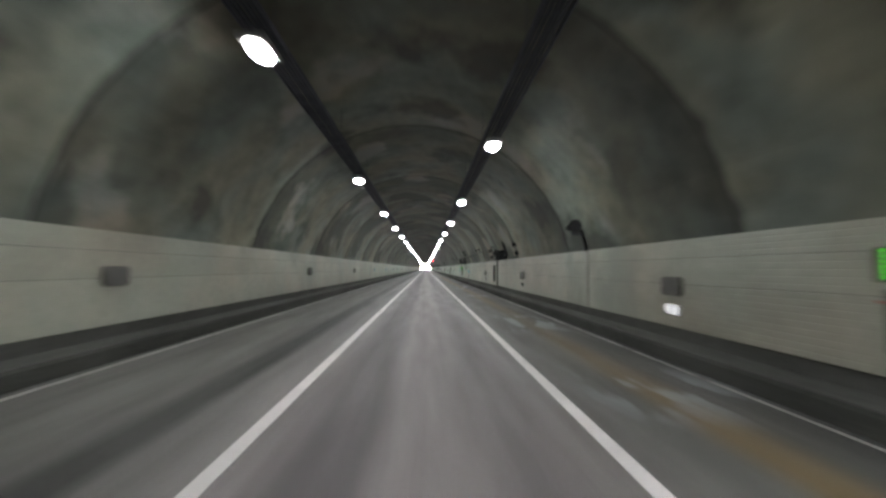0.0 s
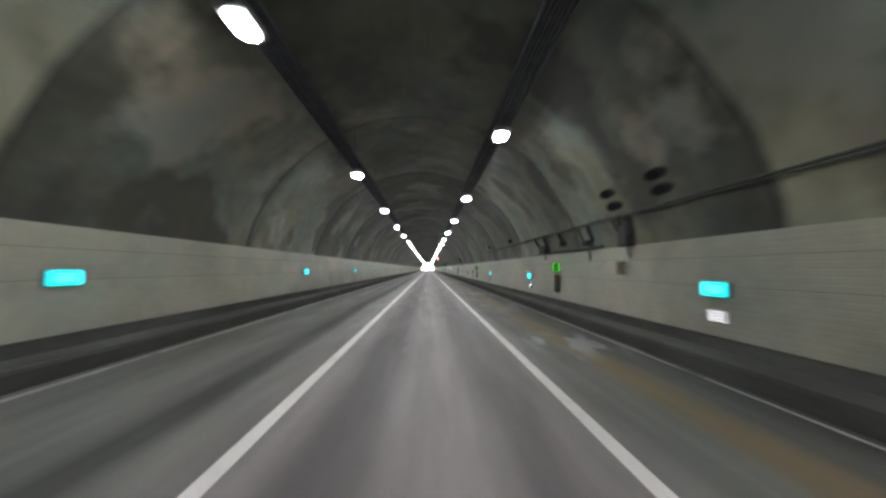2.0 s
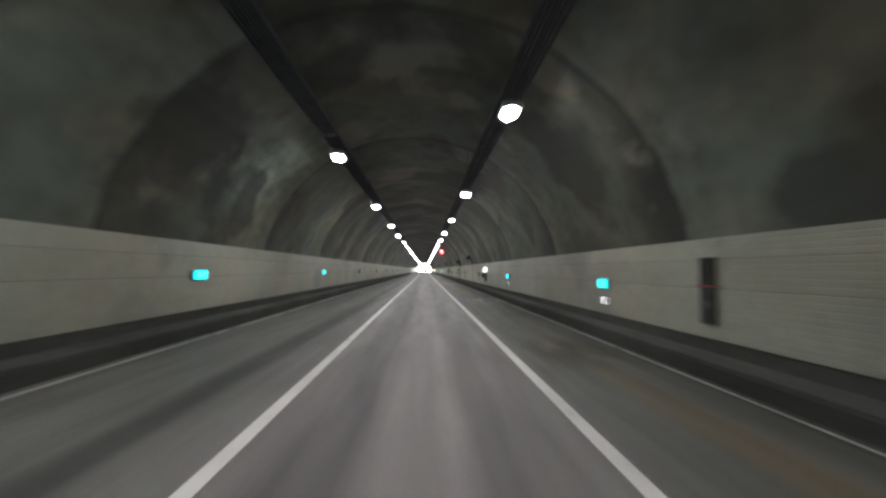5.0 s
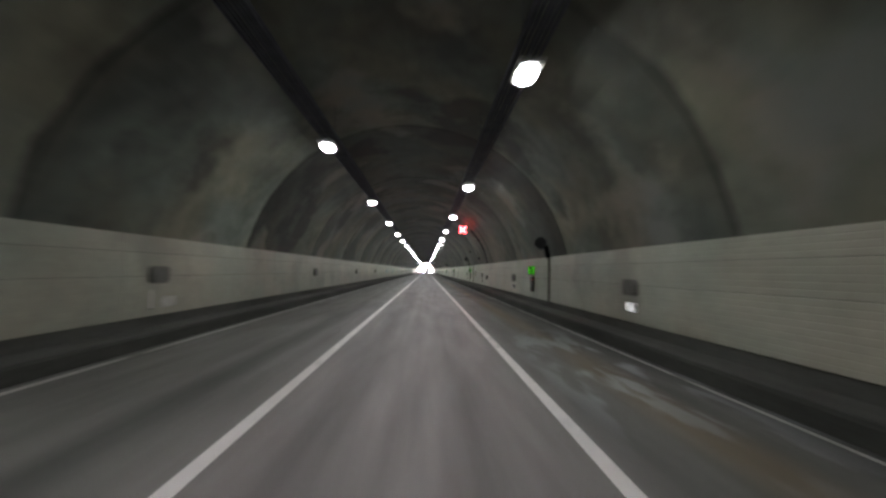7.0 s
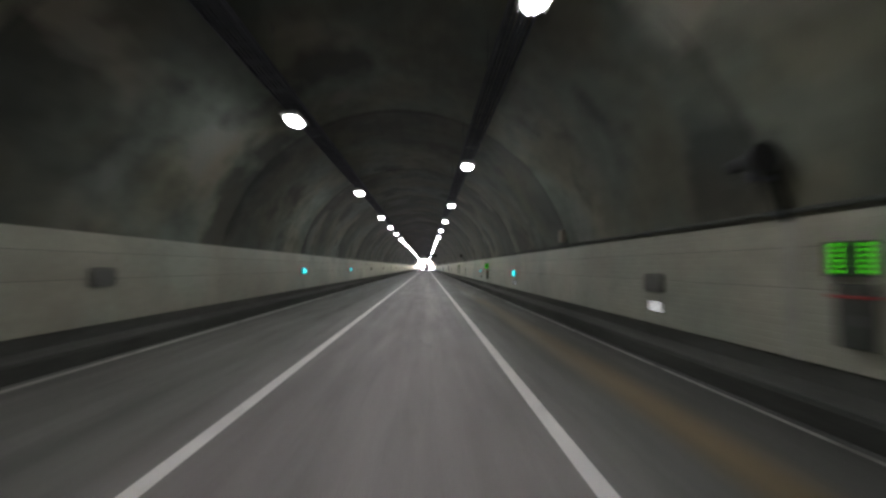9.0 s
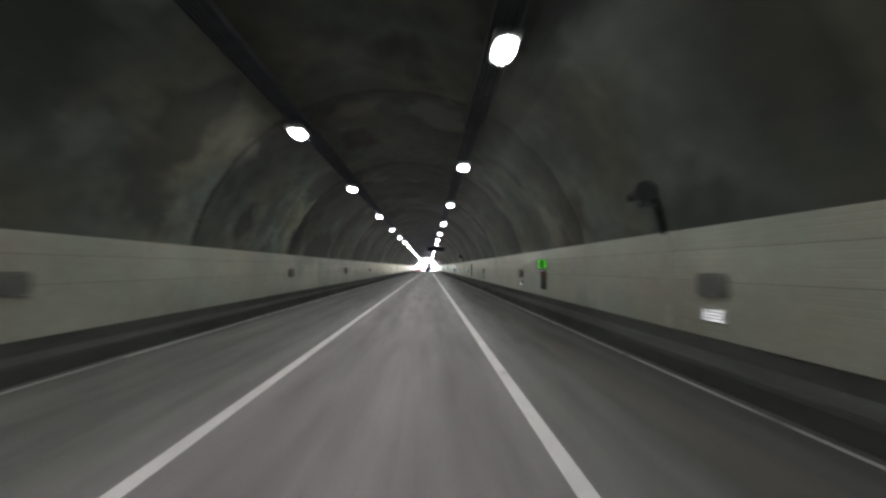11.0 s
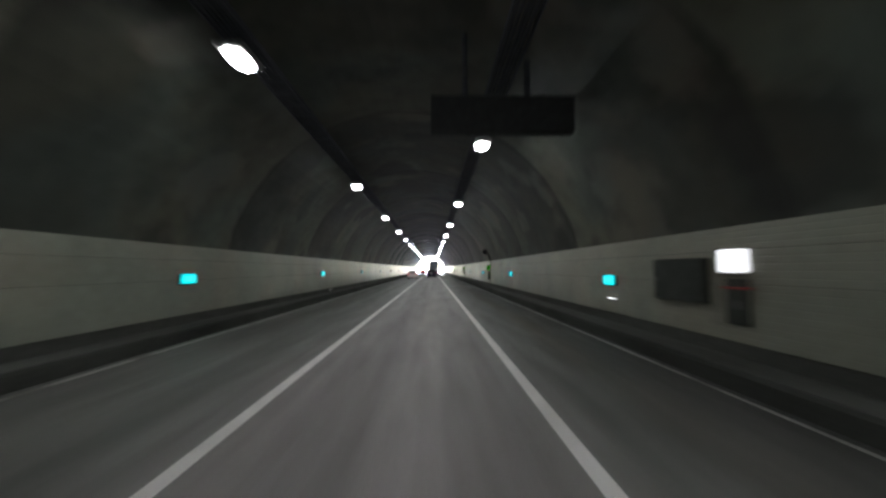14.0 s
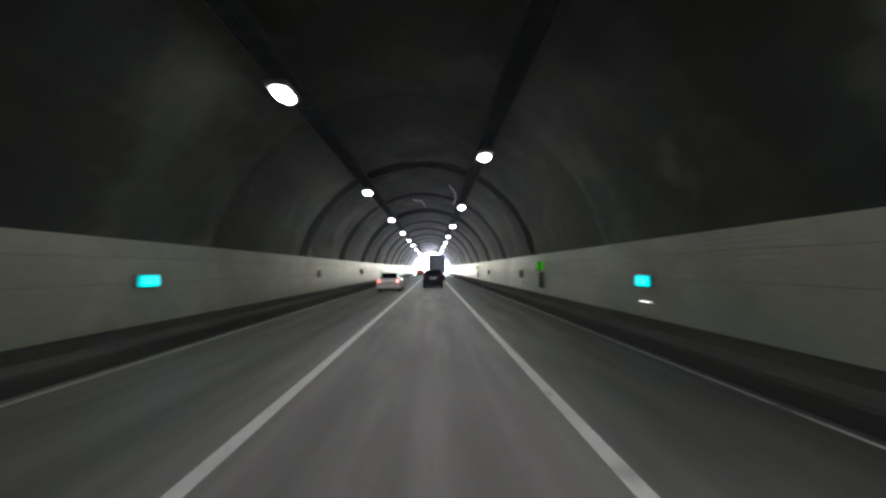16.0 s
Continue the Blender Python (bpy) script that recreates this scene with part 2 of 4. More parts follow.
    col = blend(mul(mul(zone.outputs[0], patches), rng(noisy(1.3, (1.5, .42, 1), 7), .50, .58, 0, .62)), col, (0.45, 0.47, 0.5))
    col = blend(mul(mul(zone.outputs[0], stretches(((318.0, 6.0), (260.0, 3.5), (58.0, 4.0), (205.0, 5.0)))), rng(noisy(0.9, (1.3, .35, 1), 7), .46, .6, 0, .4)), col, (0.4, 0.4, 0.4))
    # wet oily patches on the shoulder
    oily = stretches(((172.5, 3.2), (179.0, 2.6), (166.5, 1.5), (108.0, 2.0)))
    col = blend(mul(mul(zone.outputs[0], oily), rng(noisy(0.8, (1.2, .4, 1), 6), .42, .50, 0, .85)), col, (0.06, 0.045, 0.03))
    # oil spots
    col = blend(rng(noisy(1.3, (1, .5, 1), 4), .70, .78, 0, .6), col, (0.05, 0.05, 0.05))
    l.new(col, b.inputs["Base Color"])
    l.new(rng(grain, .7, 1.3, .62, .46), b.inputs["Roughness"])
    bp = n.new("ShaderNodeBump")
    bp.inputs["Strength"].default_value, bp.inputs["Distance"].default_value = 0.35, 0.01
    l.new(noisy(140, (1, 1, 1), 2), bp.inputs["Height"])
    l.new(bp.outputs[0], b.inputs["Normal"])
    return m


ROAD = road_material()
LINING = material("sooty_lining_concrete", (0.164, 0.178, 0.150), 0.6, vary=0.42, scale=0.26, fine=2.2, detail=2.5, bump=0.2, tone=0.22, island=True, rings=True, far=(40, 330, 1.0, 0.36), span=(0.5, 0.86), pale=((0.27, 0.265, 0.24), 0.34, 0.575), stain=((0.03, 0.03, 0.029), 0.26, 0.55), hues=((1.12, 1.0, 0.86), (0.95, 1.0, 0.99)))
BACK = material("dark_joint", (0.05, 0.05, 0.05), 0.9)
JOINT = material("stained_joint_band", (0.045, 0.044, 0.045), 0.9, vary=0.6, scale=0.5, fine=8, spec=0.1)
CLAD = material("dusty_white_cladding", (0.385, 0.374, 0.326), 0.34, vary=0.26, scale=0.7, fine=14, tone=0.05, stretch=(1, .5, .5), far=(60, 300, 1.0, 0.78), world=True, stain=((0.27, 0.265, 0.235), 0.3, 0.57), hues=((1.02, 0.99, 0.92), (0.94, 1.0, 0.95)))
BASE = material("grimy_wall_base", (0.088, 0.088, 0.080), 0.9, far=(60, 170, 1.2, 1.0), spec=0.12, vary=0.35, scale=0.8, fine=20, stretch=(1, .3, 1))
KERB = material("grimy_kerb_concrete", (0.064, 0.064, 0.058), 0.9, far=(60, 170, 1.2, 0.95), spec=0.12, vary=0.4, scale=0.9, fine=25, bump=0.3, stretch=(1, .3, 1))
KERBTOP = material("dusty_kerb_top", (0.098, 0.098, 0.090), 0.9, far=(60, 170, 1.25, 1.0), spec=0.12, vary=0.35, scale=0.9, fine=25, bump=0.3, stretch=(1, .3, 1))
PAINT = material("worn_white_road_paint", (0.90, 0.85, 0.84), 0.5, vary=0.10, scale=1.5, fine=40, bump=0.1, stain=((0.42, 0.41, 0.40), 1.8, 0.63))
OUTER = material("pale_grey_pavement", (0.46, 0.455, 0.465), 0.85, vary=0.2, scale=0.5, fine=40, bump=0.2, stretch=(1, .2, 1))
DUSTLINE = material("dusty_worn_line_paint", (0.52, 0.50, 0.47), 0.7, vary=0.35, scale=0.8, fine=12, stretch=(1, .3, 1), spec=0.2, stain=((0.16, 0.155, 0.145), 0.9, 0.56))
FAINT = material("faint_joint_stain", (0.06, 0.06, 0.054), 0.8, vary=0.5, scale=0.6, fine=8, spec=0.1)
TRAY = material("sooty_cable_tray_steel", (0.10, 0.104, 0.12), 0.8, 0.2, spec=0.15, vary=0.3, scale=2)
STEEL = material("grey_painted_steel", (0.22, 0.22, 0.215), 0.5, 0.3, vary=0.2, scale=4)
DARK = material("dark_grey_housing", (0.045, 0.045, 0.046), 0.8, spec=0.12, vary=0.25, scale=5)
BLACK = material("black_cable_rubber", (0.01, 0.01, 0.01), 0.9, spec=0.08, vary=0.2, scale=5)
CABLE = material("dusty_cable_sheath", (0.075, 0.077, 0.086), 0.85, vary=0.3, scale=4, spec=0.15)
REDP = material("red_painted_cabinet", (0.36, 0.05, 0.045), 0.5, vary=0.25, scale=4)
HYDRANT = material("dark_green_grey_cabinet", (0.066, 0.070, 0.062), 0.8, spec=0.15, vary=0.3, scale=3)
CABINET = material("dusty_dark_cabinet", (0.115, 0.107, 0.096), 0.8, 0.0, spec=0.15, vary=0.3, scale=3)
BROWNBOX = material("dusty_brown_cabinet", (0.215, 0.19, 0.165), 0.8, spec=0.15, vary=0.35, scale=2)
PIPE = material("sooty_conduit_pipe", (0.095, 0.10, 0.09), 0.85, vary=0.3, scale=4, spec=0.12)
PALE = material("dusty_pale_plate", (0.52, 0.51, 0.48), 0.6, vary=0.2, scale=4)
DUCT = material("painted_duct_steel", (0.35, 0.34, 0.30), 0.6, vary=0.3, scale=2)
LENS = glowing("lamp_lens", (0.965, 0.985, 0.985), LAMP_GLOW)
CYAN = glowing("cyan_sign_face", (0.0, 0.72, 0.78), 0.12)
PALECYAN = glowing("pale_cyan_field", (0.05, 0.82, 0.88), 0.13)
SIGNBOX = material("dusty_grey_sign_box", (0.155, 0.15, 0.137), 0.8, spec=0.15, vary=0.3, scale=4)
UNLIT = material("unlit_sign_face", (0.115, 0.111, 0.103), 0.45, vary=0.2, scale=6)
BARS = glowing("white_light_bar", (1.0, 1.0, 1.0), 0.13)
GREEN = glowing("green_light_bar", (0.10, 1.0, 0.005), 0.062)
SIGNWHITE = glowing("white_sign_face", (0.97, 0.95, 1.0), 0.16)
REDX = glowing("red_signal_light", (1.0, 0.0, 0.004), 4.5)
REDCORE = glowing("red_signal_core", (1.0, 0.5, 0.47), 0.45)
GROUND = material("dry_earth", (0.24, 0.23, 0.215), 0.95, vary=0.35, scale=0.15, fine=4, bump=0.3)
SHELL = material("outer_concrete", (0.33, 0.32, 0.30), 0.9, vary=0.3, scale=0.4, fine=8, bump=0.2)


# ---- building helpers ----
def finish(name, bm, mat, parent=None, label="", smooth=False):
    me = bpy.data.meshes.new(name)
    bm.normal_update()
    bm.to_mesh(me)
    bm.free()
    me.materials.append(mat)
    if smooth:
        for p in me.polygons:
            p.use_smooth = True
    ob = new(name, me)
    if parent:
        ob.parent = parent
    if label:
        ob["label"] = label
    return ob


def part(name, bm, mat, parent, label="", smooth=False):
    return finish(name, bm, mat, parent, label, smooth)


def thing(name, m, label, category, group=""):
    ob = new(name)
    ob.empty_display_size = 0.2
    ob.matrix_basis = m
    return tagged(ob, label, category, group)


def box(bm, x0, x1, y0, y1, z0, z1, bevel=0.0):
    v = [bm.verts.new((x, y, z)) for x in (x0, x1) for y in (y0, y1) for z in (z0, z1)]
    f = [bm.faces.new([v[i] for i in q]) for q in ((0, 1, 3, 2), (4, 6, 7, 5), (0, 4, 5, 1), (2, 3, 7, 6), (0, 2, 6, 4), (1, 5, 7, 3))]
    if bevel:
        es = list({e for q in f for e in q.edges})
        bmesh.ops.bevel(bm, geom=es, offset=bevel, segments=2, affect="EDGES", profile=0.6)
    return bm


def boxed(*a, bevel=0.0):
    return box(bmesh.new(), *a, bevel=bevel)


def tube(bm, p, q, r, seg=10, r2=None, cap=True):
    p, q = Vector(p), Vector(q)
    d = q - p
    m = Matrix.Translation((p + q) / 2) @ d.to_track_quat("Z", "Y").to_matrix().to_4x4()
    bmesh.ops.create_cone(bm, cap_ends=cap, segments=seg, radius1=r, radius2=r if r2 is None else r2, depth=d.length, matrix=m)
    return bm


def prism(bm, prof, y0, y1, closed=True, caps=True):
    """Extrudes a profile of (x, z) along y."""
    a = [bm.verts.new((x, y0, z)) for x, z in prof]
    b = [bm.verts.new((x, y1, z)) for x, z in prof]
    n = len(prof)
    for i in range(n if closed else n - 1):
        j = (i + 1) % n
        bm.faces.new((a[i], a[j], b[j], b[i]))
    if caps and closed:
        bm.faces.new(a[::-1])
        bm.faces.new(b)
    return bm


def loft(bm, rings, caps=True):
    vs = [[bm.verts.new(p) for p in r] for r in rings]
    n = len(vs[0])
    for a, b in zip(vs, vs[1:]):
        for i in range(n):
            j = (i + 1) % n
            bm.faces.new((a[i], a[j], b[j], b[i]))
    if caps:
        bm.faces.new(vs[0][::-1])
        bm.faces.new(vs[-1])
    return bm


def arch(r, a0, a1, n):
    return [(XC + r * math.cos(radians(a0 + (a1 - a0) * k / n)), ZC + r * math.sin(radians(a0 + (a1 - a0) * k / n))) for k in range(n + 1)]


# ---- large structure ----
ground = finish("ground", boxed(-2500, 2500, -2500, 2500, -1.2, -0.6), GROUND)
tagged(ground, "dry bare earth reaching to the horizon", "ground", kind="structure")
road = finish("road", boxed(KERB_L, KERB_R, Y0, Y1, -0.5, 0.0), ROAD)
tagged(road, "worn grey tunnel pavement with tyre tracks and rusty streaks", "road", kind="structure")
outer_road = finish("road", boxed(-14, 14, Y1 + 0.002, 1500, -0.5, -0.004), OUTER)
tagged(outer_road, "grey pavement in daylight past the tunnel mouth", "road", kind="structure")
for name, x, w in (("lane_line", -1.8, 0.17), ("lane_line", 1.8, 0.17), ("edge_line", -5.36, 0.10), ("edge_line", 4.46, 0.06)):
    bm = bmesh.new()
    y = Y0 + 0.2
    while y < 560:
        y2 = min(y + 19.98, 560)
        box(bm, x - w / 2, x + w / 2, y, y2, 0.0005, 0.006)
        y += 20
    lab = "solid white worn painted line on the pavement" if name == "lane_line" else "thin dusty edge line worn at the foot of the kerb"
    tagged(finish(name, bm, PAINT if name == "lane_line" else DUSTLINE), lab, "road marking", kind="structure")

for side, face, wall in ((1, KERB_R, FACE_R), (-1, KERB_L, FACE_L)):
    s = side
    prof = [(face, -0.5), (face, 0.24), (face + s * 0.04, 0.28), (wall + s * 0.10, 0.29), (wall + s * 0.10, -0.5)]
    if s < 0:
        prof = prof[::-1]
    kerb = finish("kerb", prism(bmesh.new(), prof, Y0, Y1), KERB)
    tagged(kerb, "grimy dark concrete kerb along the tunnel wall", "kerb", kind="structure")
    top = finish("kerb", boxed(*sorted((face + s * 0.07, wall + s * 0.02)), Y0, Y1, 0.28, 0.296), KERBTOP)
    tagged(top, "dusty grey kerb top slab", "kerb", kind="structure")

# lining: cast segments with open joints, and the shell behind them
SEG = 7.75
bm = bmesh.new()
inner, outer = arch(R, -12, 192, 52), arch(R + 0.12, -12, 192, 52)
y = 153.5 - SEG * 25
while y < Y1:
    a, b = max(y + 0.004, Y0), min(y + SEG - 0.004, Y1)
    if b > Y0:
        rings = []
        for yy, rr in ((a, R + 0.05), (a + 0.012, R), (b - 0.012, R), (b, R + 0.05)):
            rings.append([bm.verts.new((x, yy, z)) for x, z in arch(rr, -12, 192, 52)])
        for p, q in zip(rings, rings[1:]):
            for i in range(52):
                bm.faces.new((p[i], q[i], q[i + 1], p[i + 1]))
    y += SEG
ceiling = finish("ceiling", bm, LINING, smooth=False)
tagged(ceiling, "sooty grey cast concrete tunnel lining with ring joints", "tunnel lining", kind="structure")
bm = bmesh.new()
prism(bm, arch(R + 0.06, -14, 194, 52) + arch(R + 0.6, 194, -14, 52), Y0, Y1)
tagged(finish("trim", bm, SHELL), "weathered grey concrete tunnel shell", "tunnel shell", kind="structure")
bm = bmesh.new()
prism(bm, arch(R + 0.052, -14, 194, 52), Y0, Y1, closed=False)
tagged(finish("trim", bm, BACK), "dark open ring joints of the tunnel lining", "tunnel lining", kind="structure")
ragged = random.Random(4)
for lo, hi, half0, mt, lab in ((-40, 334, .045, FAINT, "faint ragged stains over the ring joints of the lining"), (334, Y1 - 1, .60, JOINT, "broad dark ragged stained bands over the ring joints of the lining")):
    bm = bmesh.new()
    y = 153.5 - SEG * 24
    while y < Y1 - 1:
        if lo <= y < hi:
            half = half0 if y < 350 else 1.0
            rim = arch(R - 0.006, -4, 184, 96)
            va, vb, wa, wb = [], [], .5, .5
            for x, z in rim:
                sway, least = (.35, .1) if y < 334 else (.16, .6)
                wa, wb = min(1.5, max(least, wa + ragged.uniform(-sway, sway))), min(1.5, max(least, wb + ragged.uniform(-sway, sway)))
                va.append(bm.verts.new((x, y - half * wa, z)))
                vb.append(bm.verts.new((x, y + half * wb, z)))
            for i in range(96):
                bm.faces.new((va[i], va[i + 1], vb[i + 1], vb[i]))
        y += SEG
    tagged(finish("trim", bm, mt), lab, "tunnel lining", kind="structure")
# unseen wall added to close off the tunnel, which really runs on
back = finish("wall_south", boxed(XC - 6.6, XC + 6.6, Y0 - 0.3, Y0, -0.5, 7.8), SHELL)
tagged(back, "plain grey concrete wall added unseen to close the tunnel", "wall", kind="structure")

# side walls: a grimy base strip; the cladding panels are built last
walls = {}
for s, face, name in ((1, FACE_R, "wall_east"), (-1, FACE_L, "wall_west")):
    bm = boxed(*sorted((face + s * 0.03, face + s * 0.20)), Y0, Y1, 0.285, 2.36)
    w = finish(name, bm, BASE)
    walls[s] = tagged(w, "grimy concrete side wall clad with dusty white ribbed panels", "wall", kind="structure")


# ---- tunnel lights and cable trays ----
def run(keys, lo, hi):
    ks, ys = zip(*keys)
    return [float(np.interp(k, ks, ys)) for k in range(lo, hi)]


LEFT = run([(-4, -32.0), (0, 6.5), (1, 16.2), (2, 26.05), (4, 45.3), (6, 64.2), (9, 93.1), (11, 112.2), (13, 132.1), (16, 160.8), (21, 208.0), (22, 215.2), (25, 237.6), (29, 276.6), (30, 286.9), (45, 442.2)], -4, 46)
RIGHT = run([(-4, -27.5), (0, 11.2), (2, 30.8), (6, 68.9), (10, 108.2), (13, 137.2), (14, 146.5), (15, 156.3), (17, 175.4), (20, 202.2), (23, 226.0), (24, 233.7), (25, 242.2), (29, 281.2), (36, 353.5), (44, 436.0)], -4, 45)
LAMP_L, LAMP_R, LAMP_Z = -2.92, 1.90, 5.39
LAMP_TILT = 2


def tunnel_light(m):
    t = thing("tunnel_light", m, "grey steel tunnel light with a glaring white lens", "lamp", "tunnel lights")
    bm = bmesh.new()
    loft(bm, [[(sx * w, sy * h, z) for sx, sy in ((-1, -1), (1, -1), (1, 1), (-1, 1))] for w, h, z in ((.215, .345, 0), (.24, .37, .02), (.24, .37, .10), (.16, .26, .17))])
    part("housing", bm, STEEL, t)
    bm = bmesh.new()
    loft(bm, [[(w * math.cos(a * math.pi / 12), h * math.sin(a * math.pi / 12), z) for a in range(24)] for w, h, z in ((.09, .15, -.075), (.165, .27, -.060), (.20, .33, -.024), (.20, .33, -.002))])
    part("lens", bm, LENS, t, "glaring white lens")
    for y in (-0.18, 0.18):
        part("bracket", boxed(-.03, .03, y - .02, y + .02, .16, .30), TRAY, t)
    return t


# the lights are tilted towards the middle of the road
first = tunnel_light(pose(LAMP_L, LEFT[0], LAMP_Z, 0, -LAMP_TILT, 0))
for y in LEFT[1:]:
    copy_thing(first, pose(LAMP_L, y, LAMP_Z, 0, -LAMP_TILT, 0))
for y in RIGHT:
    copy_thing(first, pose(LAMP_R, y, LAMP_Z, 0, LAMP_TILT, 0))

for x in (LAMP_L, LAMP_R):
    t = thing("cable_tray", pose(x, 0, LAMP_Z + 0.30), "sooty dark steel cable tray hung from the tunnel lining", "cable tray", "cable trays")
    for s in (-1, 1):
        part("rail", boxed(s * .24 - .012, s * .24 + .012, Y0 + .1, Y1 - .1, 0, .11), TRAY, t)
    bm = bmesh.new()
    y = Y0 + 0.3
    while y < Y1 - 0.3:
        box(bm, -.23, .23, y, y + .05, .005, .03)
        y += 0.6
    tagged(part("rung", bm, TRAY, t), kind="stuff")
    for k, xx in enumerate((-.17, -.09, 0.0, .07, .15)):
        part("cable", tube(bmesh.new(), (xx, Y0 + .1, .06), (xx, Y1 - .1, .06 + .004 * k), .032, 8), CABLE, t, "dusty black cable")
    bm = bmesh.new()
    y = Y0 + 1.2
    while y < Y1:
        for s in (-1, 1):
            top = ZC + math.sqrt(R * R - (x + s * .24 - XC) ** 2) - (LAMP_Z + .30) + 0.03
            box(bm, s * .24 - .006, s * .24 + .006, y - .006, y + .006, .1, top)
        y += 5.16
    tagged(part("hanger", bm, TRAY, t), kind="stuff")


# ---- evacuation signs and light bars on both walls ----
def plate(w, h, r, x0, x1):
    """A slab with rounded corners, facing along x."""
    rim = []
    for cy, cz, a0 in ((w - r, h - r, 0), (-w + r, h - r, 90), (-w + r, -h + r, 180), (w - r, -h + r, 270)):
        rim += [(cy + r * math.cos(radians(a0 + 22.5 * i)), cz + r * math.sin(radians(a0 + 22.5 * i))) for i in range(5)]
    k = min(.012, r * .4, (x1 - x0) * .4)
    return loft(bmesh.new(), [[(x, y * f, z * f) for y, z in rim] for x, f in ((x0, 1), (x1 - k, 1), (x1, 1 - k / w))])


def evacuation_sign(m, lit):
    lab = "cyan lit evacuation sign box on the wall panels" if lit else "dark unlit evacuation sign box on the wall panels"
    t = thing("evacuation_sign", m, lab, "sign", "evacuation signs")
    w, h, edge = (.30, .135, .012) if lit else (.30, .20, .06)
    part("housing", plate(w, h, .015 if lit else .10, 0, .09), SIGNBOX, t)
    part("face", plate(w - edge, h - edge, .01 if lit else .06, .088, .100), CYAN if lit else UNLIT, t, "glowing cyan face" if lit else "dark glass face")
    if lit:
        part("symbol", boxed(.0995, .102, -.22, .22, -.085, .085), PALECYAN, t, "paler middle field")
    return t


def light_bar(m, rows):
    t = thing("light_bar", m, "small wall light of bright white bars below an evacuation sign", "wall light", "wall light bars")
    part("housing", boxed(0, .03, -.24, .24, -.004 - .026 * rows, .004 + .026 * rows, bevel=0.006), DARK, t)
    for k in range(rows):
        z = (k - (rows - 1) / 2) * 0.052
        part("bar", boxed(.028, .04, -.22, .22, z - (.005 if rows > 1 else .016), z + (.005 if rows > 1 else .016)), BARS, t, "glowing white bar")
    return t


UNLIT_SIGNS = (-1, 0, 1, 2, 6, 10, 11, 12, 13, 14, 17, 18, 19, 26, 27)
masters = {}
SIGNS = {1: [(-3, -30.6), (0, 8.0), (6, 84.7), (10, 136.3), (13, 174.5), (17, 225.8), (20, 264.6), (25, 329.4), (34, 445.3)],
         -1: [(-3, -30.6), (0, 7.9), (6, 84.5), (10, 136.2), (13, 174.7), (17, 226.2), (20, 264.5), (21, 277.3), (22, 290.8), (23, 303.5), (25, 329.1), (34, 445.3)]}
for k in range(-2, 34):
    for s, face in ((1, FACE_R), (-1, FACE_L)):
        lit = k == 6 if s < 0 and k in (6, 20) else k not in UNLIT_SIGNS
        y = run(SIGNS[s], k, k + 1)[0]
        turn = 180 if s > 0 else 0
        m = pose(face, y, 1.41 if s > 0 else 1.50, 0, 0, turn)
        if lit in masters:
            copy_thing(masters[lit], m)
        else:
            masters[lit] = evacuation_sign(m, lit)
        if s > 0:
            rows = 4 if k < 21 else 1
            m = pose(face, y, 0.92, 0, 0, turn)
            if (s, rows) in masters:
                copy_thing(masters[s, rows], m)
            else:
                masters[s, rows] = light_bar(m, rows)


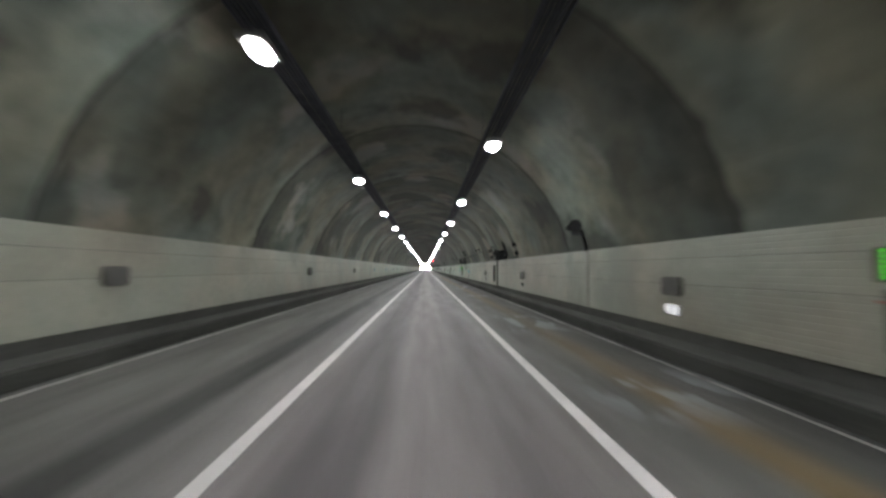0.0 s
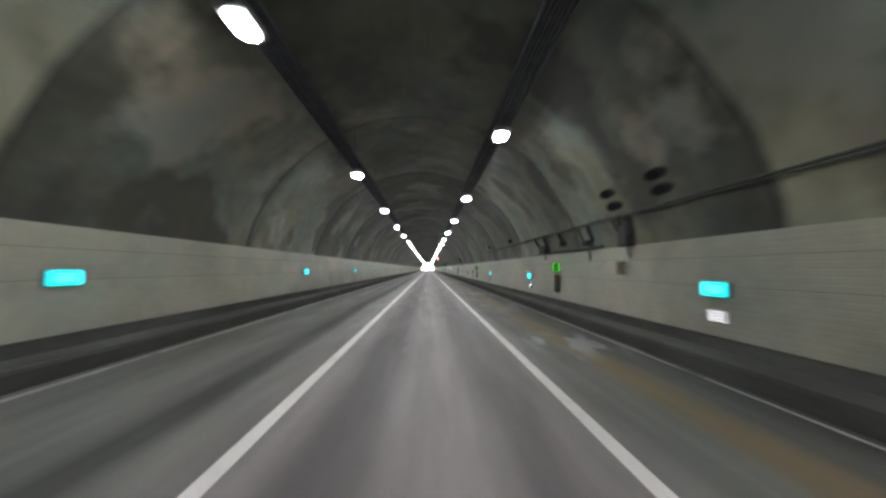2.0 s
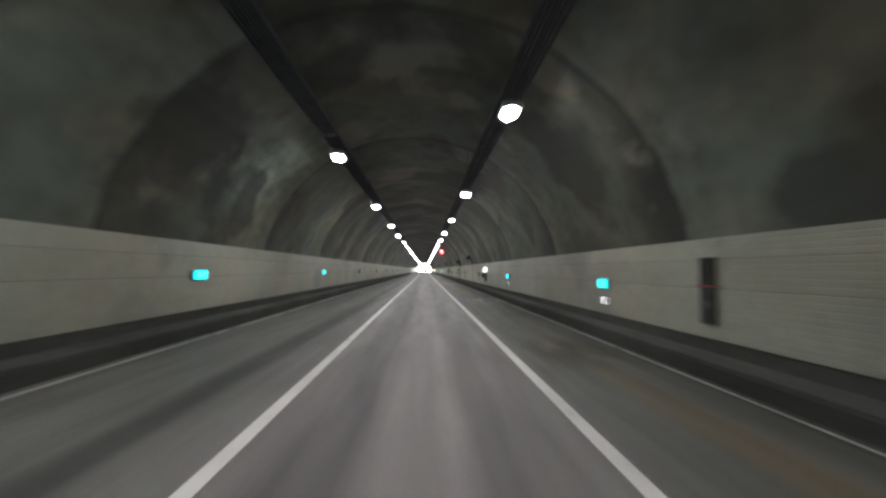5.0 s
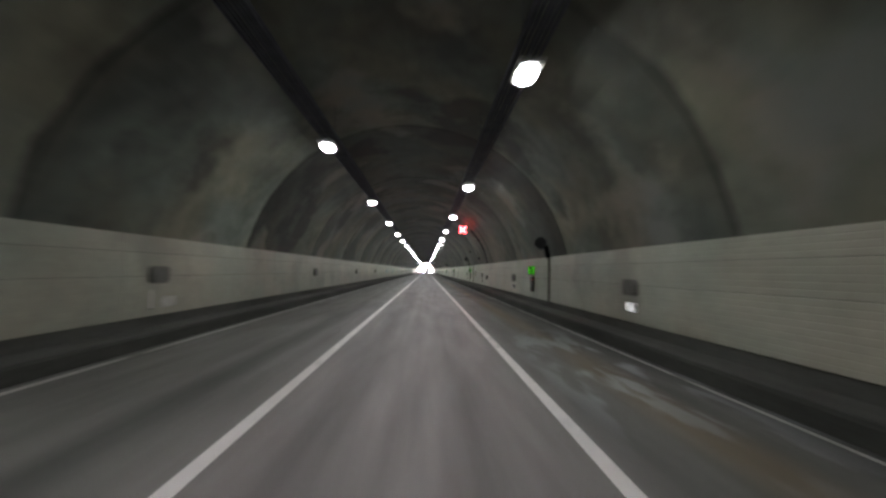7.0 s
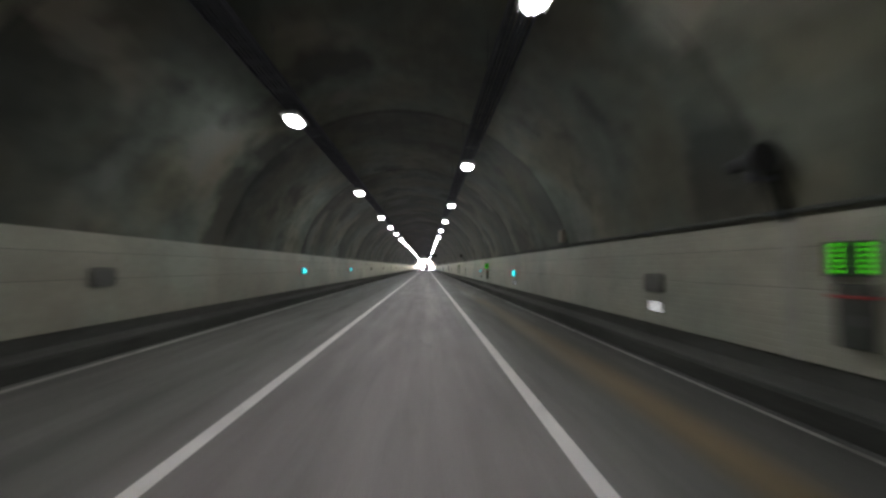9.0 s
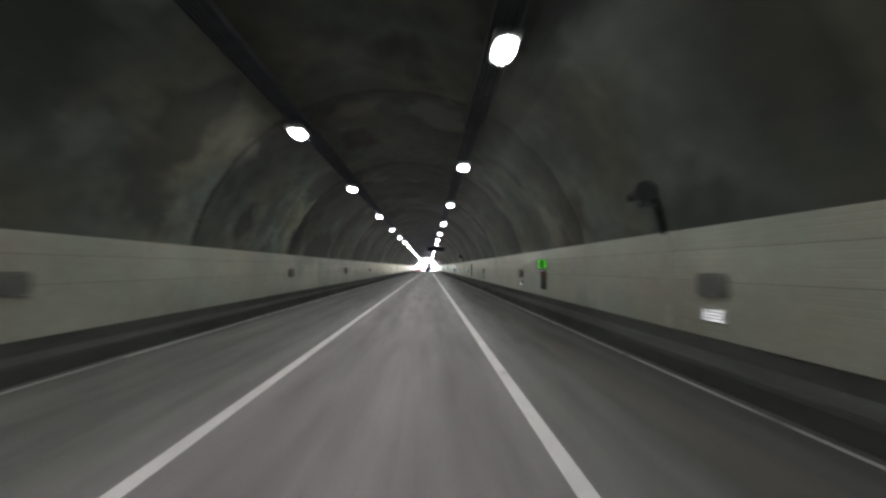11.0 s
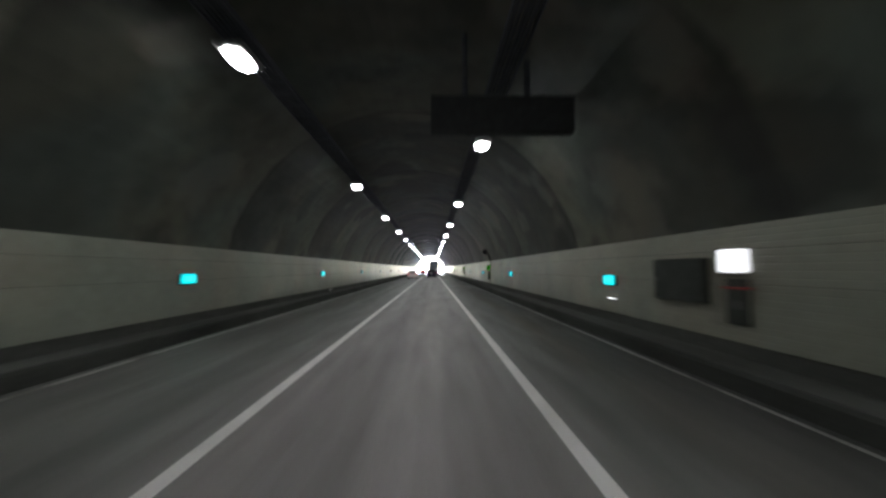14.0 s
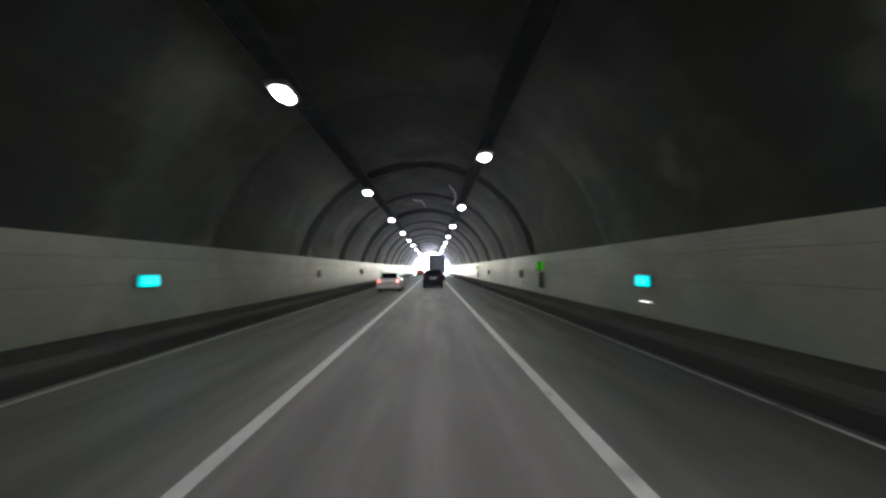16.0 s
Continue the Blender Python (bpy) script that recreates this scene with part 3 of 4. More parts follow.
# ---- fire hydrant cabinets with angled signs ----
def hydrant(m, kind):
    lab = {"green": "dark fire hydrant cabinet under an angled sign of green light bars", "white": "dark fire hydrant cabinet under an angled glowing white sign",
           "off": "tall dark fire hydrant cabinet with a red stripe"}[kind]
    t = thing("hydrant_cabinet", m, lab, "hydrant", "fire hydrant cabinets")
    # local: x out of the wall towards the road, y towards the oncoming driver
    if kind == "off":
        part("cabinet", boxed(0, .10, -.14, .16, -1.02, .20, bevel=0.02), HYDRANT, t)
        part("upper_door", boxed(.098, .112, -.11, .13, -.30, .17), DARK, t, "darker upper door")
        part("lower_door", boxed(.098, .110, -.11, .13, -.98, -.34), HYDRANT, t)
        part("handle", boxed(.108, .130, .07, .09, -.72, -.60), STEEL, t, "steel handle")
        part("stripe", boxed(0, .115, -.22, .24, -.340, -.312), REDP, t, "red stripe")
        return t
    part("cabinet", boxed(0, .12, -.17, .19, -1.0, -.28, bevel=0.03), HYDRANT, t)
    part("door", boxed(.118, .130, -.13, .15, -.94, -.47), HYDRANT, t)
    part("handle", boxed(.128, .152, .08, .105, -.74, -.62), STEEL, t, "steel handle")
    part("stripe", boxed(0, .145, -.22, .24, -.440, -.408), REDP, t, "red stripe")
    bm = bmesh.new()
    pr = [(0, .17), (.22, -.15), (0, -.36)]
    a = [bm.verts.new((x, y, -.20)) for x, y in pr]
    b = [bm.verts.new((x, y, .20)) for x, y in pr]
    for i in range(3):
        bm.faces.new((a[i], a[(i + 1) % 3], b[(i + 1) % 3], b[i]))
    bm.faces.new(a[::-1])
    bm.faces.new(b)
    part("sign_box", bm, DARK, t)
    p, q = Vector((0, .17, 0)), Vector((.22, -.15, 0))
    d, nrm = (q - p).normalized(), Vector((.32, .22, 0)).normalized()
    L = (q - p).length

    def slab(bm, u0, u1, z0, z1, off0, off1):
        v = [bm.verts.new(p + d * u * L + nrm * o + Vector((0, 0, z))) for u in (u0, u1) for o in (off0, off1) for z in (z0, z1)]
        for f in ((0, 1, 3, 2), (4, 6, 7, 5), (0, 4, 5, 1), (2, 3, 7, 6), (0, 2, 6, 4), (1, 5, 7, 3)):
            bm.faces.new([v[i] for i in f])
        return bm

    if kind == "green":
        for c in (0.10, 0.72):
            for r in range(6):
                part("bar", slab(bmesh.new(), c, c + .14, .175 - .06 * r - .034, .175 - .06 * r, .004, .02), GREEN, t, "glowing green bar")
    else:
        part("face", slab(bmesh.new(), .03, .97, -.18, .18, .004, .02), SIGNWHITE, t, "glowing white face")
    return t


HYDRANT_SHIFT = {0: .37, 11: -.15, 12: .6, 13: .35}
KINDS = {1: "off", 5: "white", 4: "off", 10: "off", 11: "white"}
for k in range(-1, 17):
    kind = KINDS.get(k, "green")
    m = pose(FACE_R, 3.55 + 25.71 * k + HYDRANT_SHIFT.get(k, 0), 1.83, 0, 0, 180)
    if ("h", kind) in masters:
        copy_thing(masters["h", kind], m)
    else:
        masters["h", kind] = hydrant(m, kind)


# ---- devices on the lining above the cladding ----
def lining_x(z, inset=0.0):
    return XC + math.sqrt((R - inset) ** 2 - (z - ZC) ** 2)


def horn_speaker(y, z=3.14, k=1.0, girth=.045, duct=None):
    t = thing("horn_speaker", pose(lining_x(z), y, z), "dark horn loudspeaker on a bracket with a conduit down the lining", "loudspeaker", "horn loudspeakers")
    bm = bmesh.new()
    tube(bm, (-.30, .16, 0), (-.30, -.20, 0), .08 * k, 16, .21 * k)
    part("horn", bm, DARK, t, smooth=False)
    bm = bmesh.new()
    tube(bm, (-.30, .34, 0), (-.30, .16, 0), .10 * k, 14)
    part("driver", bm, DARK, t)
    bm = bmesh.new()
    box(bm, -.33, .03, -.03, .03, -.26, -.20)
    box(bm, -.34, -.28, -.03, .03, -.24, 0)
    part("bracket", bm, TRAY, t)
    bm = bmesh.new()
    zs = [-.1 - (z - 2.44) * j / 7 for j in range(8)]
    for a, b in zip(zs, zs[1:]):
        xa, xb = lining_x(z + a) - lining_x(z) - .06, lining_x(z + b) - lining_x(z) - .06
        tube(bm, (xa, 0, a), (xb, 0, b), girth * k, 8)
    part("conduit", bm, BLACK, t, "black conduit")
    fx = FACE_R - lining_x(z)
    part("cable_duct", boxed(fx - .05 * k, fx + .02, -.07 * k, .07 * k, .55 - z, 2.40 - z, bevel=.008), duct or DUCT, t, "flat cable duct down the cladding")
    return t


horn_speaker(33.7, 3.45, .4)
horn_speaker(155.4, 2.95, 1.15, .10, CABINET)
for y in (12.3, 98.6, 141.4, 184.3, 227.0, 269.6, 312.1):
    horn_speaker(y)


def swept(bm, pts, r, seg=8):
    """A round cable through the points, with a little less girth at its ends."""
    rings = []
    for i, p in enumerate(pts):
        p = Vector(p)
        d = (Vector(pts[min(i + 1, len(pts) - 1)]) - Vector(pts[max(i - 1, 0)])).normalized()
        u = d.cross(Vector((1, 0, 0)))
        u = (u if u.length > .1 else d.cross(Vector((0, 0, 1)))).normalized()
        v = d.cross(u)
        k = r * (.7 if i in (0, len(pts) - 1) else 1)
        rings.append([p + (u * math.cos(2 * math.pi * a / seg) + v * math.sin(2 * math.pi * a / seg)) * k for a in range(seg)])
    return loft(bm, rings)


def cable_heap(y0, y1, z0):
    """A heap of slack black cables hung on hooks along the top of the cladding, with two loops that stand up the lining."""
    t = thing("cable_heap", pose(FACE_R, y0, z0), "tangled heap of slack black cables over the wall cladding", "cables")
    rr = random.Random(11)
    L = y1 - y0
    for k in range(15):
        z, n = .03 + .042 * k + rr.uniform(-.02, .02), 22
        lo, hi = rr.uniform(0, .10 + .02 * k) * L, L * (1 - rr.uniform(0, .06 + .022 * k))
        ph, amp, fq = rr.uniform(0, 6.3), rr.uniform(.015, .04 + .004 * k), rr.uniform(1.2, 2.6)
        pts = []
        for i in range(n + 1):
            y = lo + (hi - lo) * i / n
            zz = max(.02, z + amp * math.sin(fq * y + ph) - .05 * math.sin(math.pi * i / n))
            pts.append((lining_x(z0 + zz, .05 + .05 * (k % 3)) - FACE_R, y, zz))
        part("cable", swept(bmesh.new(), pts, rr.uniform(.040, .070)), BLACK, t, smooth=True)
    for ya, yb, top, r in ((-.10, .35, 1.08, .045), (L - .75, L + .40, 1.02, .03)):
        pts = []
        for i in range(25):
            a = math.pi * i / 24
            z = .18 + (top - .18) * math.sin(a) ** .6
            pts.append((lining_x(z0 + z, .08) - FACE_R, (ya + yb) / 2 - (yb - ya) / 2 * math.cos(a), z))
        part("cable_loop", swept(bmesh.new(), pts, r), DARK, t, smooth=True)
    for k in range(5):
        y = .3 + (L - .6) * k / 4
        x = lining_x(z0 + .3) - FACE_R
        part("hook", boxed(x - .22, x + .03, y - .02, y + .02, .28, .31), TRAY, t, "steel hook")
    return t


def cable_duct(y, z0, z1):
    t = thing("cable_duct", pose(FACE_R, y, z0), "dusty dark flat cable duct running up the wall cladding", "cable duct", "cable ducts")
    part("duct", boxed(-.06, .02, -.09, .09, 0, z1 - z0, bevel=.01), CABINET, t)
    for z in (.25, (z1 - z0) / 2, z1 - z0 - .25):
        part("clamp", boxed(-.07, .02, -.11, .11, z - .02, z + .02), CABINET, t)
    return t


for y in (28.1, 180.9):
    cable_duct(y, .56, 2.38)
cable_heap(24.2, 28.5, 2.41)


def pipe(y0, y1, z, r, label, inset=0.05):
    x = lining_x(z, inset)
    t = thing("conduit_pipe", pose(x, y0, z), label, "pipe", "conduit pipes")
    bm = bmesh.new()
    tube(bm, (0, 0, 0), (0, y1 - y0, 0), r, 10)
    part("pipe", bm, PIPE, t)
    y = 0.6
    while y < y1 - y0:
        part("clip", boxed(-r - .01, .09, y - .03, y + .03, -r - .01, r + .01), TRAY, t)
        y += 3.1
    return t


pipe(36.5, 72.0, 3.18, .028, "dark conduit pipe clipped along the tunnel lining")
pipe(36.9, 71.4, 3.12, .018, "thinner dark conduit pipe clipped along the tunnel lining")
pipe(50.9, 55.4, 2.45, .05, "dark conduit pipe along the top of the cladding")
pipe(55.4, 58.2, 2.43, .03, "thin dark conduit pipe along the top of the cladding")


def hung_box(y, width, z0, z1, legs, label, tail=0.0):
    """A dark box that hangs below the conduit pipes on curved legs; tail: length of a cable that drops from it."""
    x = lining_x((z0 + z1) / 2)
    t = thing("hung_box", pose(x, y, z0), label, "junction box", "boxes hung under the conduit pipes")
    h = z1 - z0
    part("body", boxed(-.20, .02, -width / 2, width / 2, 0, h, bevel=.03), DARK, t)
    part("cover", boxed(-.215, -.195, -width / 2 + .04, width / 2 - .04, .04, h - .04, bevel=.008), HYDRANT, t)
    for dy, lean, r in legs:
        pts = []
        for j in range(9):
            z = h * .5 + (3.14 - z0 - h * .5) * j / 8
            pts.append((lining_x(z0 + z, .07) - x, dy + lean * math.sin(math.pi * .5 * j / 8), z))
        part("leg", swept(bmesh.new(), pts, r), DARK, t, smooth=True)
    if tail:
        pts = [(lining_x(max(z0 - tail * j / 5, 2.42), .03) - x - .03, .05 * math.sin(j), -tail * j / 5) for j in range(6)]
        part("cable", swept(bmesh.new(), pts, .022), BLACK, t, smooth=True)
    return t


hung_box(49.35, .50, 2.36, 2.92, ((-.30, -.06, .07), (.10, .05, .05), (.33, .12, .035)), "bulky dark box hung on bent legs under the conduit pipes", .3)
hung_box(51.8, .46, 2.53, 2.70, ((-.42, .10, .06), (.30, .10, .03)), "low dark box in a hooked bracket under the conduit pipes", .5)
hung_box(54.0, .20, 2.62, 2.82, ((-.02, .16, .06),), "small dark box on one bent leg under the conduit pipes")
hung_box(56.5, .80, 2.46, 2.80, ((-.45, .06, .06), (.45, .50, .06), (.1, .9, .04)), "wide dark box on three bent legs under the conduit pipes", .3)
pipe(22.1, 23.7, 2.44, .05, "short dark conduit pipe along the top of the cladding")
pipe(28.5, 30.0, 2.45, .035, "thin dark conduit pipe along the top of the cladding")
pipe(174.5, 205.0, 2.47, .035, "thin dark conduit pipe along the top of the cladding")


def oval_speaker(y, z, label="dark oval loudspeaker flat on the sooty lining"):
    nx, nz = lining_x(z) - XC, z - ZC
    tilt = math.degrees(math.atan2(nz, nx))
    t = thing("oval_speaker", pose(lining_x(z), y, z, 0, -tilt, 0), label, "loudspeaker", "oval loudspeakers")
    for rr, x0, x1, name, mt in ((1.0, -.09, .03, "body", DARK), (.8, -.10, -.088, "grille", BLACK)):
        bm = bmesh.new()
        rings = []
        for x in (x0, x1):
            rings.append([(x, .34 * rr * math.cos(a * math.pi / 12), .125 * rr * math.sin(a * math.pi / 12)) for a in range(24)])
        loft(bm, rings)
        part(name, bm, mt, t)
    return t


for y, z in ((47.4, 3.80), (47.4, 3.48), (49.55, 3.80), (49.5, 3.46), (62.5, 3.45), (21.8, 3.17), (21.8, 2.69), (37.3, 3.53), (30.05, 3.19), (30.1, 2.67), (70.3, 3.51), (180.0, 3.8), (175.6, 2.95)):
    oval_speaker(y, z)


def junction_box(y, z, w, h, depth, label, face=None, mt=None):
    x = face if face is not None else lining_x(z + h / 2) + .02
    t = thing("junction_box", pose(x, y, z), label, "junction box")
    part("body", boxed(-depth, .03, -w / 2, w / 2, -h / 2, h / 2, bevel=.012), mt or CABINET, t)
    part("door", boxed(-depth - .012, -depth + .004, -w / 2 + .04, w / 2 - .04, -h / 2 + .04, h / 2 - .04), mt or CABINET, t)
    part("latch", boxed(-depth - .03, -depth - .008, w / 2 - .10, w / 2 - .07, -.04, .04), STEEL, t, "steel latch")
    return t


for y, z, w, h in ((90.3, 1.22, .5, .42), (179.0, 1.50, .42, .55), (49.8, 1.80, .34, .36), (263.7, 1.30, .44, .44), (192.4, 2.80, .45, .40)):
    junction_box(y, z, w, h, .10, "dusty brown switch cabinet fixed on the wall", FACE_R if z < 2.4 else None, BROWNBOX)
for y, z, w, h in ((133.55, 1.34, .62, .42), (287.6, 1.5, 1.45, .80)):
    junction_box(y, z, w, h, .14, "dark dusty emergency telephone cabinet beside a glowing white sign", FACE_R, HYDRANT)


# ---- small pale things on the west wall ----
t = thing("marker_post", pose(FACE_L, 148.85, .72), "slim white marker strip upright on the wall cladding", "marker")
part("strip", boxed(0, .02, -.012, .012, 0, .41, bevel=.004), PAINT, t)
part("foot", boxed(0, .03, -.03, .03, -.03, .0), STEEL, t)
t = thing("notice_plate", pose(FACE_L, 149.45, .84), "blank pale plate low on the wall cladding", "plate")
part("plate", boxed(0, .012, -.26, .26, -.12, .12, bevel=.005), PALE, t)
for y, z in ((-.22, .09), (.22, .09), (-.22, -.09), (.22, -.09)):
    part("screw", tube(bmesh.new(), (.011, y, z), (.017, y, z), .012, 8), STEEL, t)
for y, z in ((264.9, .43), (305.6, .41)):
    t = thing("reflector_strip", pose(FACE_L - .03, y, z), "pale worn reflector strip low on the wall base", "reflector", "reflector strips")
    part("strip", boxed(0, .02, -.40, .40, -.022, .022, bevel=.004), PAINT, t)
    for k in (-.38, .38):
        part("clip", boxed(0, .024, k - .015, k + .015, -.028, .028), STEEL, t)


# ---- lane signal and message board ----
t = thing("lane_signal", pose(3.08, 171.4, 5.16), "dark lane signal box showing a glowing red cross", "traffic signal")
part("housing", boxed(-.36, .36, 0, .16, -.36, .36, bevel=.02), DARK, t)
for a in (45, -45):
    bm = bmesh.new()
    box(bm, -.37, .37, -.022, -.004 - .003 * (a > 0), -.065, .065)
    bmesh.ops.rotate(bm, verts=bm.verts, cent=(0, 0, 0), matrix=Matrix.Rotation(radians(a), 3, "Y"))
    bar = part("cross_bar", bm, REDX, t, "glowing red bar")
    bm = bmesh.new()
    box(bm, -.345, .345, -.030 - .003 * (a > 0), -.020, -.042, .042)
    bmesh.ops.rotate(bm, verts=bm.verts, cent=(0, 0, 0), matrix=Matrix.Rotation(radians(a), 3, "Y"))
    part("lamp_core", bm, REDCORE, bar, "nearly white lamp core")
bm = bmesh.new()
for x in (-.3, .3):
    tube(bm, (x, .08, .40), (x, .08, ZC + math.sqrt(R * R - (3.08 + x - XC) ** 2) - 5.16 + .05), .03, 8)
part("hanger", bm, TRAY, t)

# its feed cables run down the lining
t = thing("feed_cables", pose(FACE_R, 171.5, 2.42), "loose dark bundle of feed cables clamped to the lining", "cables")
feed = random.Random(7)
for k in range(4):
    pts, y = [], .07 * (k - 1.5)
    for j in range(24):
        z = 2.42 + 2.75 * j / 23
        y += feed.uniform(-.05, .05)
        pts.append((lining_x(z, .03) - FACE_R, y, z - 2.42))
    part("cable", swept(bmesh.new(), pts, feed.uniform(.018, .030)), DARK, t, smooth=True)
for z in (2.7, 3.4, 4.1, 4.8):
    x = lining_x(z) - FACE_R
    part("clamp", boxed(x - .08, x + .03, -.20, .20, z - 2.44, z - 2.40), TRAY, t)
junction_box(171.5, 1.25, .40, .32, .10, "small dark feed box fixed on the wall", FACE_R, HYDRANT)

t = thing("message_board", pose(1.93, 288.2, 5.0), "blank dark overhead message board hung from two poles", "sign")
part("housing", boxed(-1.53, 1.53, 0, .30, -.385, .385, bevel=.02), DARK, t)
part("screen", boxed(-1.46, 1.46, -.012, .004, -.32, .32), DARK, t, "dark blank screen")
for x in (-.80, .55):
    bm = bmesh.new()
    tube(bm, (x, .15, .38), (x, .15, ZC + math.sqrt(R * R - (1.93 + x - XC) ** 2) - 5.0 + .05), .06, 10)
    part("pole", bm, TRAY, t)


# ---- torn strips of sealing tape under the crown ----
for x0, y0, pts in ((-0.9, 349.0, ((-.5, .0), (-.1, -.15), (.1, -.05), (.35, -.30), (.5, -.55))), (1.35, 343.0, ((-.2, .35), (.15, -.1), (.2, -.5), (.05, -.8)))):
    z0 = ZC + math.sqrt(R * R - (x0 - XC) ** 2) - 0.02
    t = thing("sealing_strip", pose(x0, y0, z0), "torn pale sealing strip dangling from the lining", "sealing strip", "sealing strips")
    bm = bmesh.new()
    top = max(z for _, z in pts)
    for (xa, za), (xb, zb) in zip(pts, pts[1:]):
        tube(bm, (xa, 0, za - top), (xb, .05, zb - top), .035, 6)
    part("strip", bm, PAINT, t)

# ---- vehicles ----
WHITECAR = material("white_car_paint", (0.85, 0.84, 0.82), 0.3, vary=0.05, scale=2)
DARKCAR = material("dark_car_paint", (0.05, 0.042, 0.07), 0.25, vary=0.1, scale=2)
REDCAR = material("red_car_paint", (0.30, 0.03, 0.02), 0.25, vary=0.1, scale=2)
GLASS = material("dark_car_glass", (0.012, 0.013, 0.015), 0.08, vary=0.05)
TYRE = material("tyre_rubber", (0.02, 0.02, 0.02), 0.8, vary=0.2)
RIM = material("alloy_rim", (0.5, 0.5, 0.5), 0.35, 0.8, vary=0.1)
PLATE = material("pale_number_plate", (0.6, 0.6, 0.58), 0.4, vary=0.05)
TAIL = glowing("tail_light", (1.0, 0.06, 0.06), 0.07)
TAILHOT = glowing("tail_light_core", (1.0, 0.6, 0.55), 0.2)
TAILOFF = material("dark_red_lamp_glass", (0.12, 0.01, 0.01), 0.2, vary=0.1)
PLATELAMP = glowing("plate_lamp", (1.0, 0.93, 0.85), 0.2)
TRUCKBOX = material("dusty_truck_panel", (0.21, 0.24, 0.31), 0.5, vary=0.2, scale=1.2)


def section(y, w, z0, z1, k=0.09, n=3):
    """A rounded car section across x."""
    pts = []
    for cx, cz, a0 in ((w - k, z1 - k, 0), (-w + k, z1 - k, 90), (-w + k, z0 + k, 180), (w - k, z0 + k, 270)):
        for i in range(n + 1):
            a = radians(a0 + 90 * i / n)
            pts.append((cx + k * math.cos(a), y, cz + k * math.sin(a)))
    return pts


def wheel(parent, x, y, r=0.325, w=0.21):
    bm = bmesh.new()
    tube(bm, (x - w / 2, y, r), (x + w / 2, y, r), r, 28)
    bmesh.ops.bevel(bm, geom=[e for e in bm.edges if len(e.link_faces) == 2 and e.calc_face_angle() > 0.9], offset=.03, segments=2, affect="EDGES")
    ty = part("wheel", bm, TYRE, parent)
    s = 1 if x > 0 else -1
    bm = bmesh.new()
    tube(bm, (x + s * w * .40, y, r), (x + s * (w * .5 + .006), y, r), r * .64, 20)
    for k in range(5):
        a = k * 2 * math.pi / 5
        tube(bm, (x + s * (w * .5 + .008), y, r), (x + s * (w * .5 + .012), y + r * .6 * math.cos(a), r + r * .6 * math.sin(a)), .03, 6)
    part("rim", bm, RIM, ty, "alloy rim")


def car(m, label, paint, stations, cabin, tail, width, wheels, plate_z, suv=False, lamps=True):
    """stations: (y, half width, bottom, top) of the body; cabin: (y, half width, top) of the greenhouse; rear at y = 0."""
    t = thing("car", m, label, "car", "vehicles in the tunnel")
    bm = bmesh.new()
    loft(bm, [section(y, w, a, b, min(.14, (b - a) * .3), 4) for y, w, a, b in stations])
    part("body", bm, paint, t, smooth=True)
    belt = cabin["belt"]
    bm = bmesh.new()
    rings = []
    for y, w, z in cabin["roof"]:
        wl = min(width - .06, w + .16)
        rings.append([(wl, y, belt), (w + .03, y, z - .12), (w - .06, y, z - .02), (0, y, z), (-w + .06, y, z - .02), (-w - .03, y, z - .12), (-wl, y, belt)])
    loft(bm, rings)
    part("roof", bm, paint, t, smooth=True)
    # glass, a little proud of the body
    (ya, wa, za), (yb, wb, zb) = cabin["rear"]
    bm = bmesh.new()
    f = [(-wa, ya - .012, za), (wa, ya - .012, za), (wb, yb - .012, zb), (-wb, yb - .012, zb)]
    loft(bm, [f, [(x, y + .03, z - .012) for x, y, z in f]])
    part("rear_window", bm, GLASS, t, "dark glass")
    for s in (-1, 1):
        for y0, y1, y2, y3 in cabin["side"]:
            wl, wr = width - .088, cabin["roof"][2][1] + .045
            f = [(s * (wl + .012), y0, belt + .05), (s * (wl + .012), y1, belt + .05), (s * (wr + .0), y2, cabin["roof"][2][2] - .14), (s * (wr + .0), y3, cabin["roof"][2][2] - .14)]
            bm = bmesh.new()
            loft(bm, [f, [(x - s * .05, y, z) for x, y, z in f]])
            part("side_window", bm, GLASS, t, "dark glass")
        bm = bmesh.new()
        ym = cabin["mirror"]
        box(bm, *sorted((s * (width - .02), s * (width + .17))), ym, ym + .10, belt + .02, belt + .16, bevel=.03)
        part("mirror", bm, paint, t)
        x0, x1, z0, z1 = tail
        part("tail_light", boxed(*sorted((s * x0, s * x1)), -.035, .10, z0, z1, bevel=.02), TAIL if lamps else TAILOFF, t, "glowing red tail light" if lamps else "dark red tail light")
        if lamps:
            part("lamp_core", boxed(*sorted((s * (x0 + .06), s * (x1 - .07))), -.043, -.03, z0 + .07, z1 - .09), TAILHOT, t, "bright lamp core")
        for y in wheels:
            wheel(t, s * (width - .12), y, .36 if suv else .325)
        part("plate_lamp", boxed(*sorted((s * .05, s * .17)), -.06, -.03, plate_z + .10, plate_z + .125), PLATELAMP, t, "small bright lamp")
    p = part("number_plate", boxed(-.26, .26, -.05, -.02, plate_z - .06, plate_z + .06), PLATE, t, "pale plate with dark bars")
    bm = bmesh.new()
    for k in range(5):
        box(bm, -.2 + .085 * k, -.145 + .085 * k, -.054, -.049, plate_z - .03, plate_z + .03)
    part("bars", bm, DARK, p)
    part("trim", boxed(-.30, .30, -.05, -.015, plate_z + .13, plate_z + .155), RIM, t, "chrome strip")
    part("bumper", boxed(-width + .03, width - .03, -.06, .25, .30, .50, bevel=.05), paint, t)
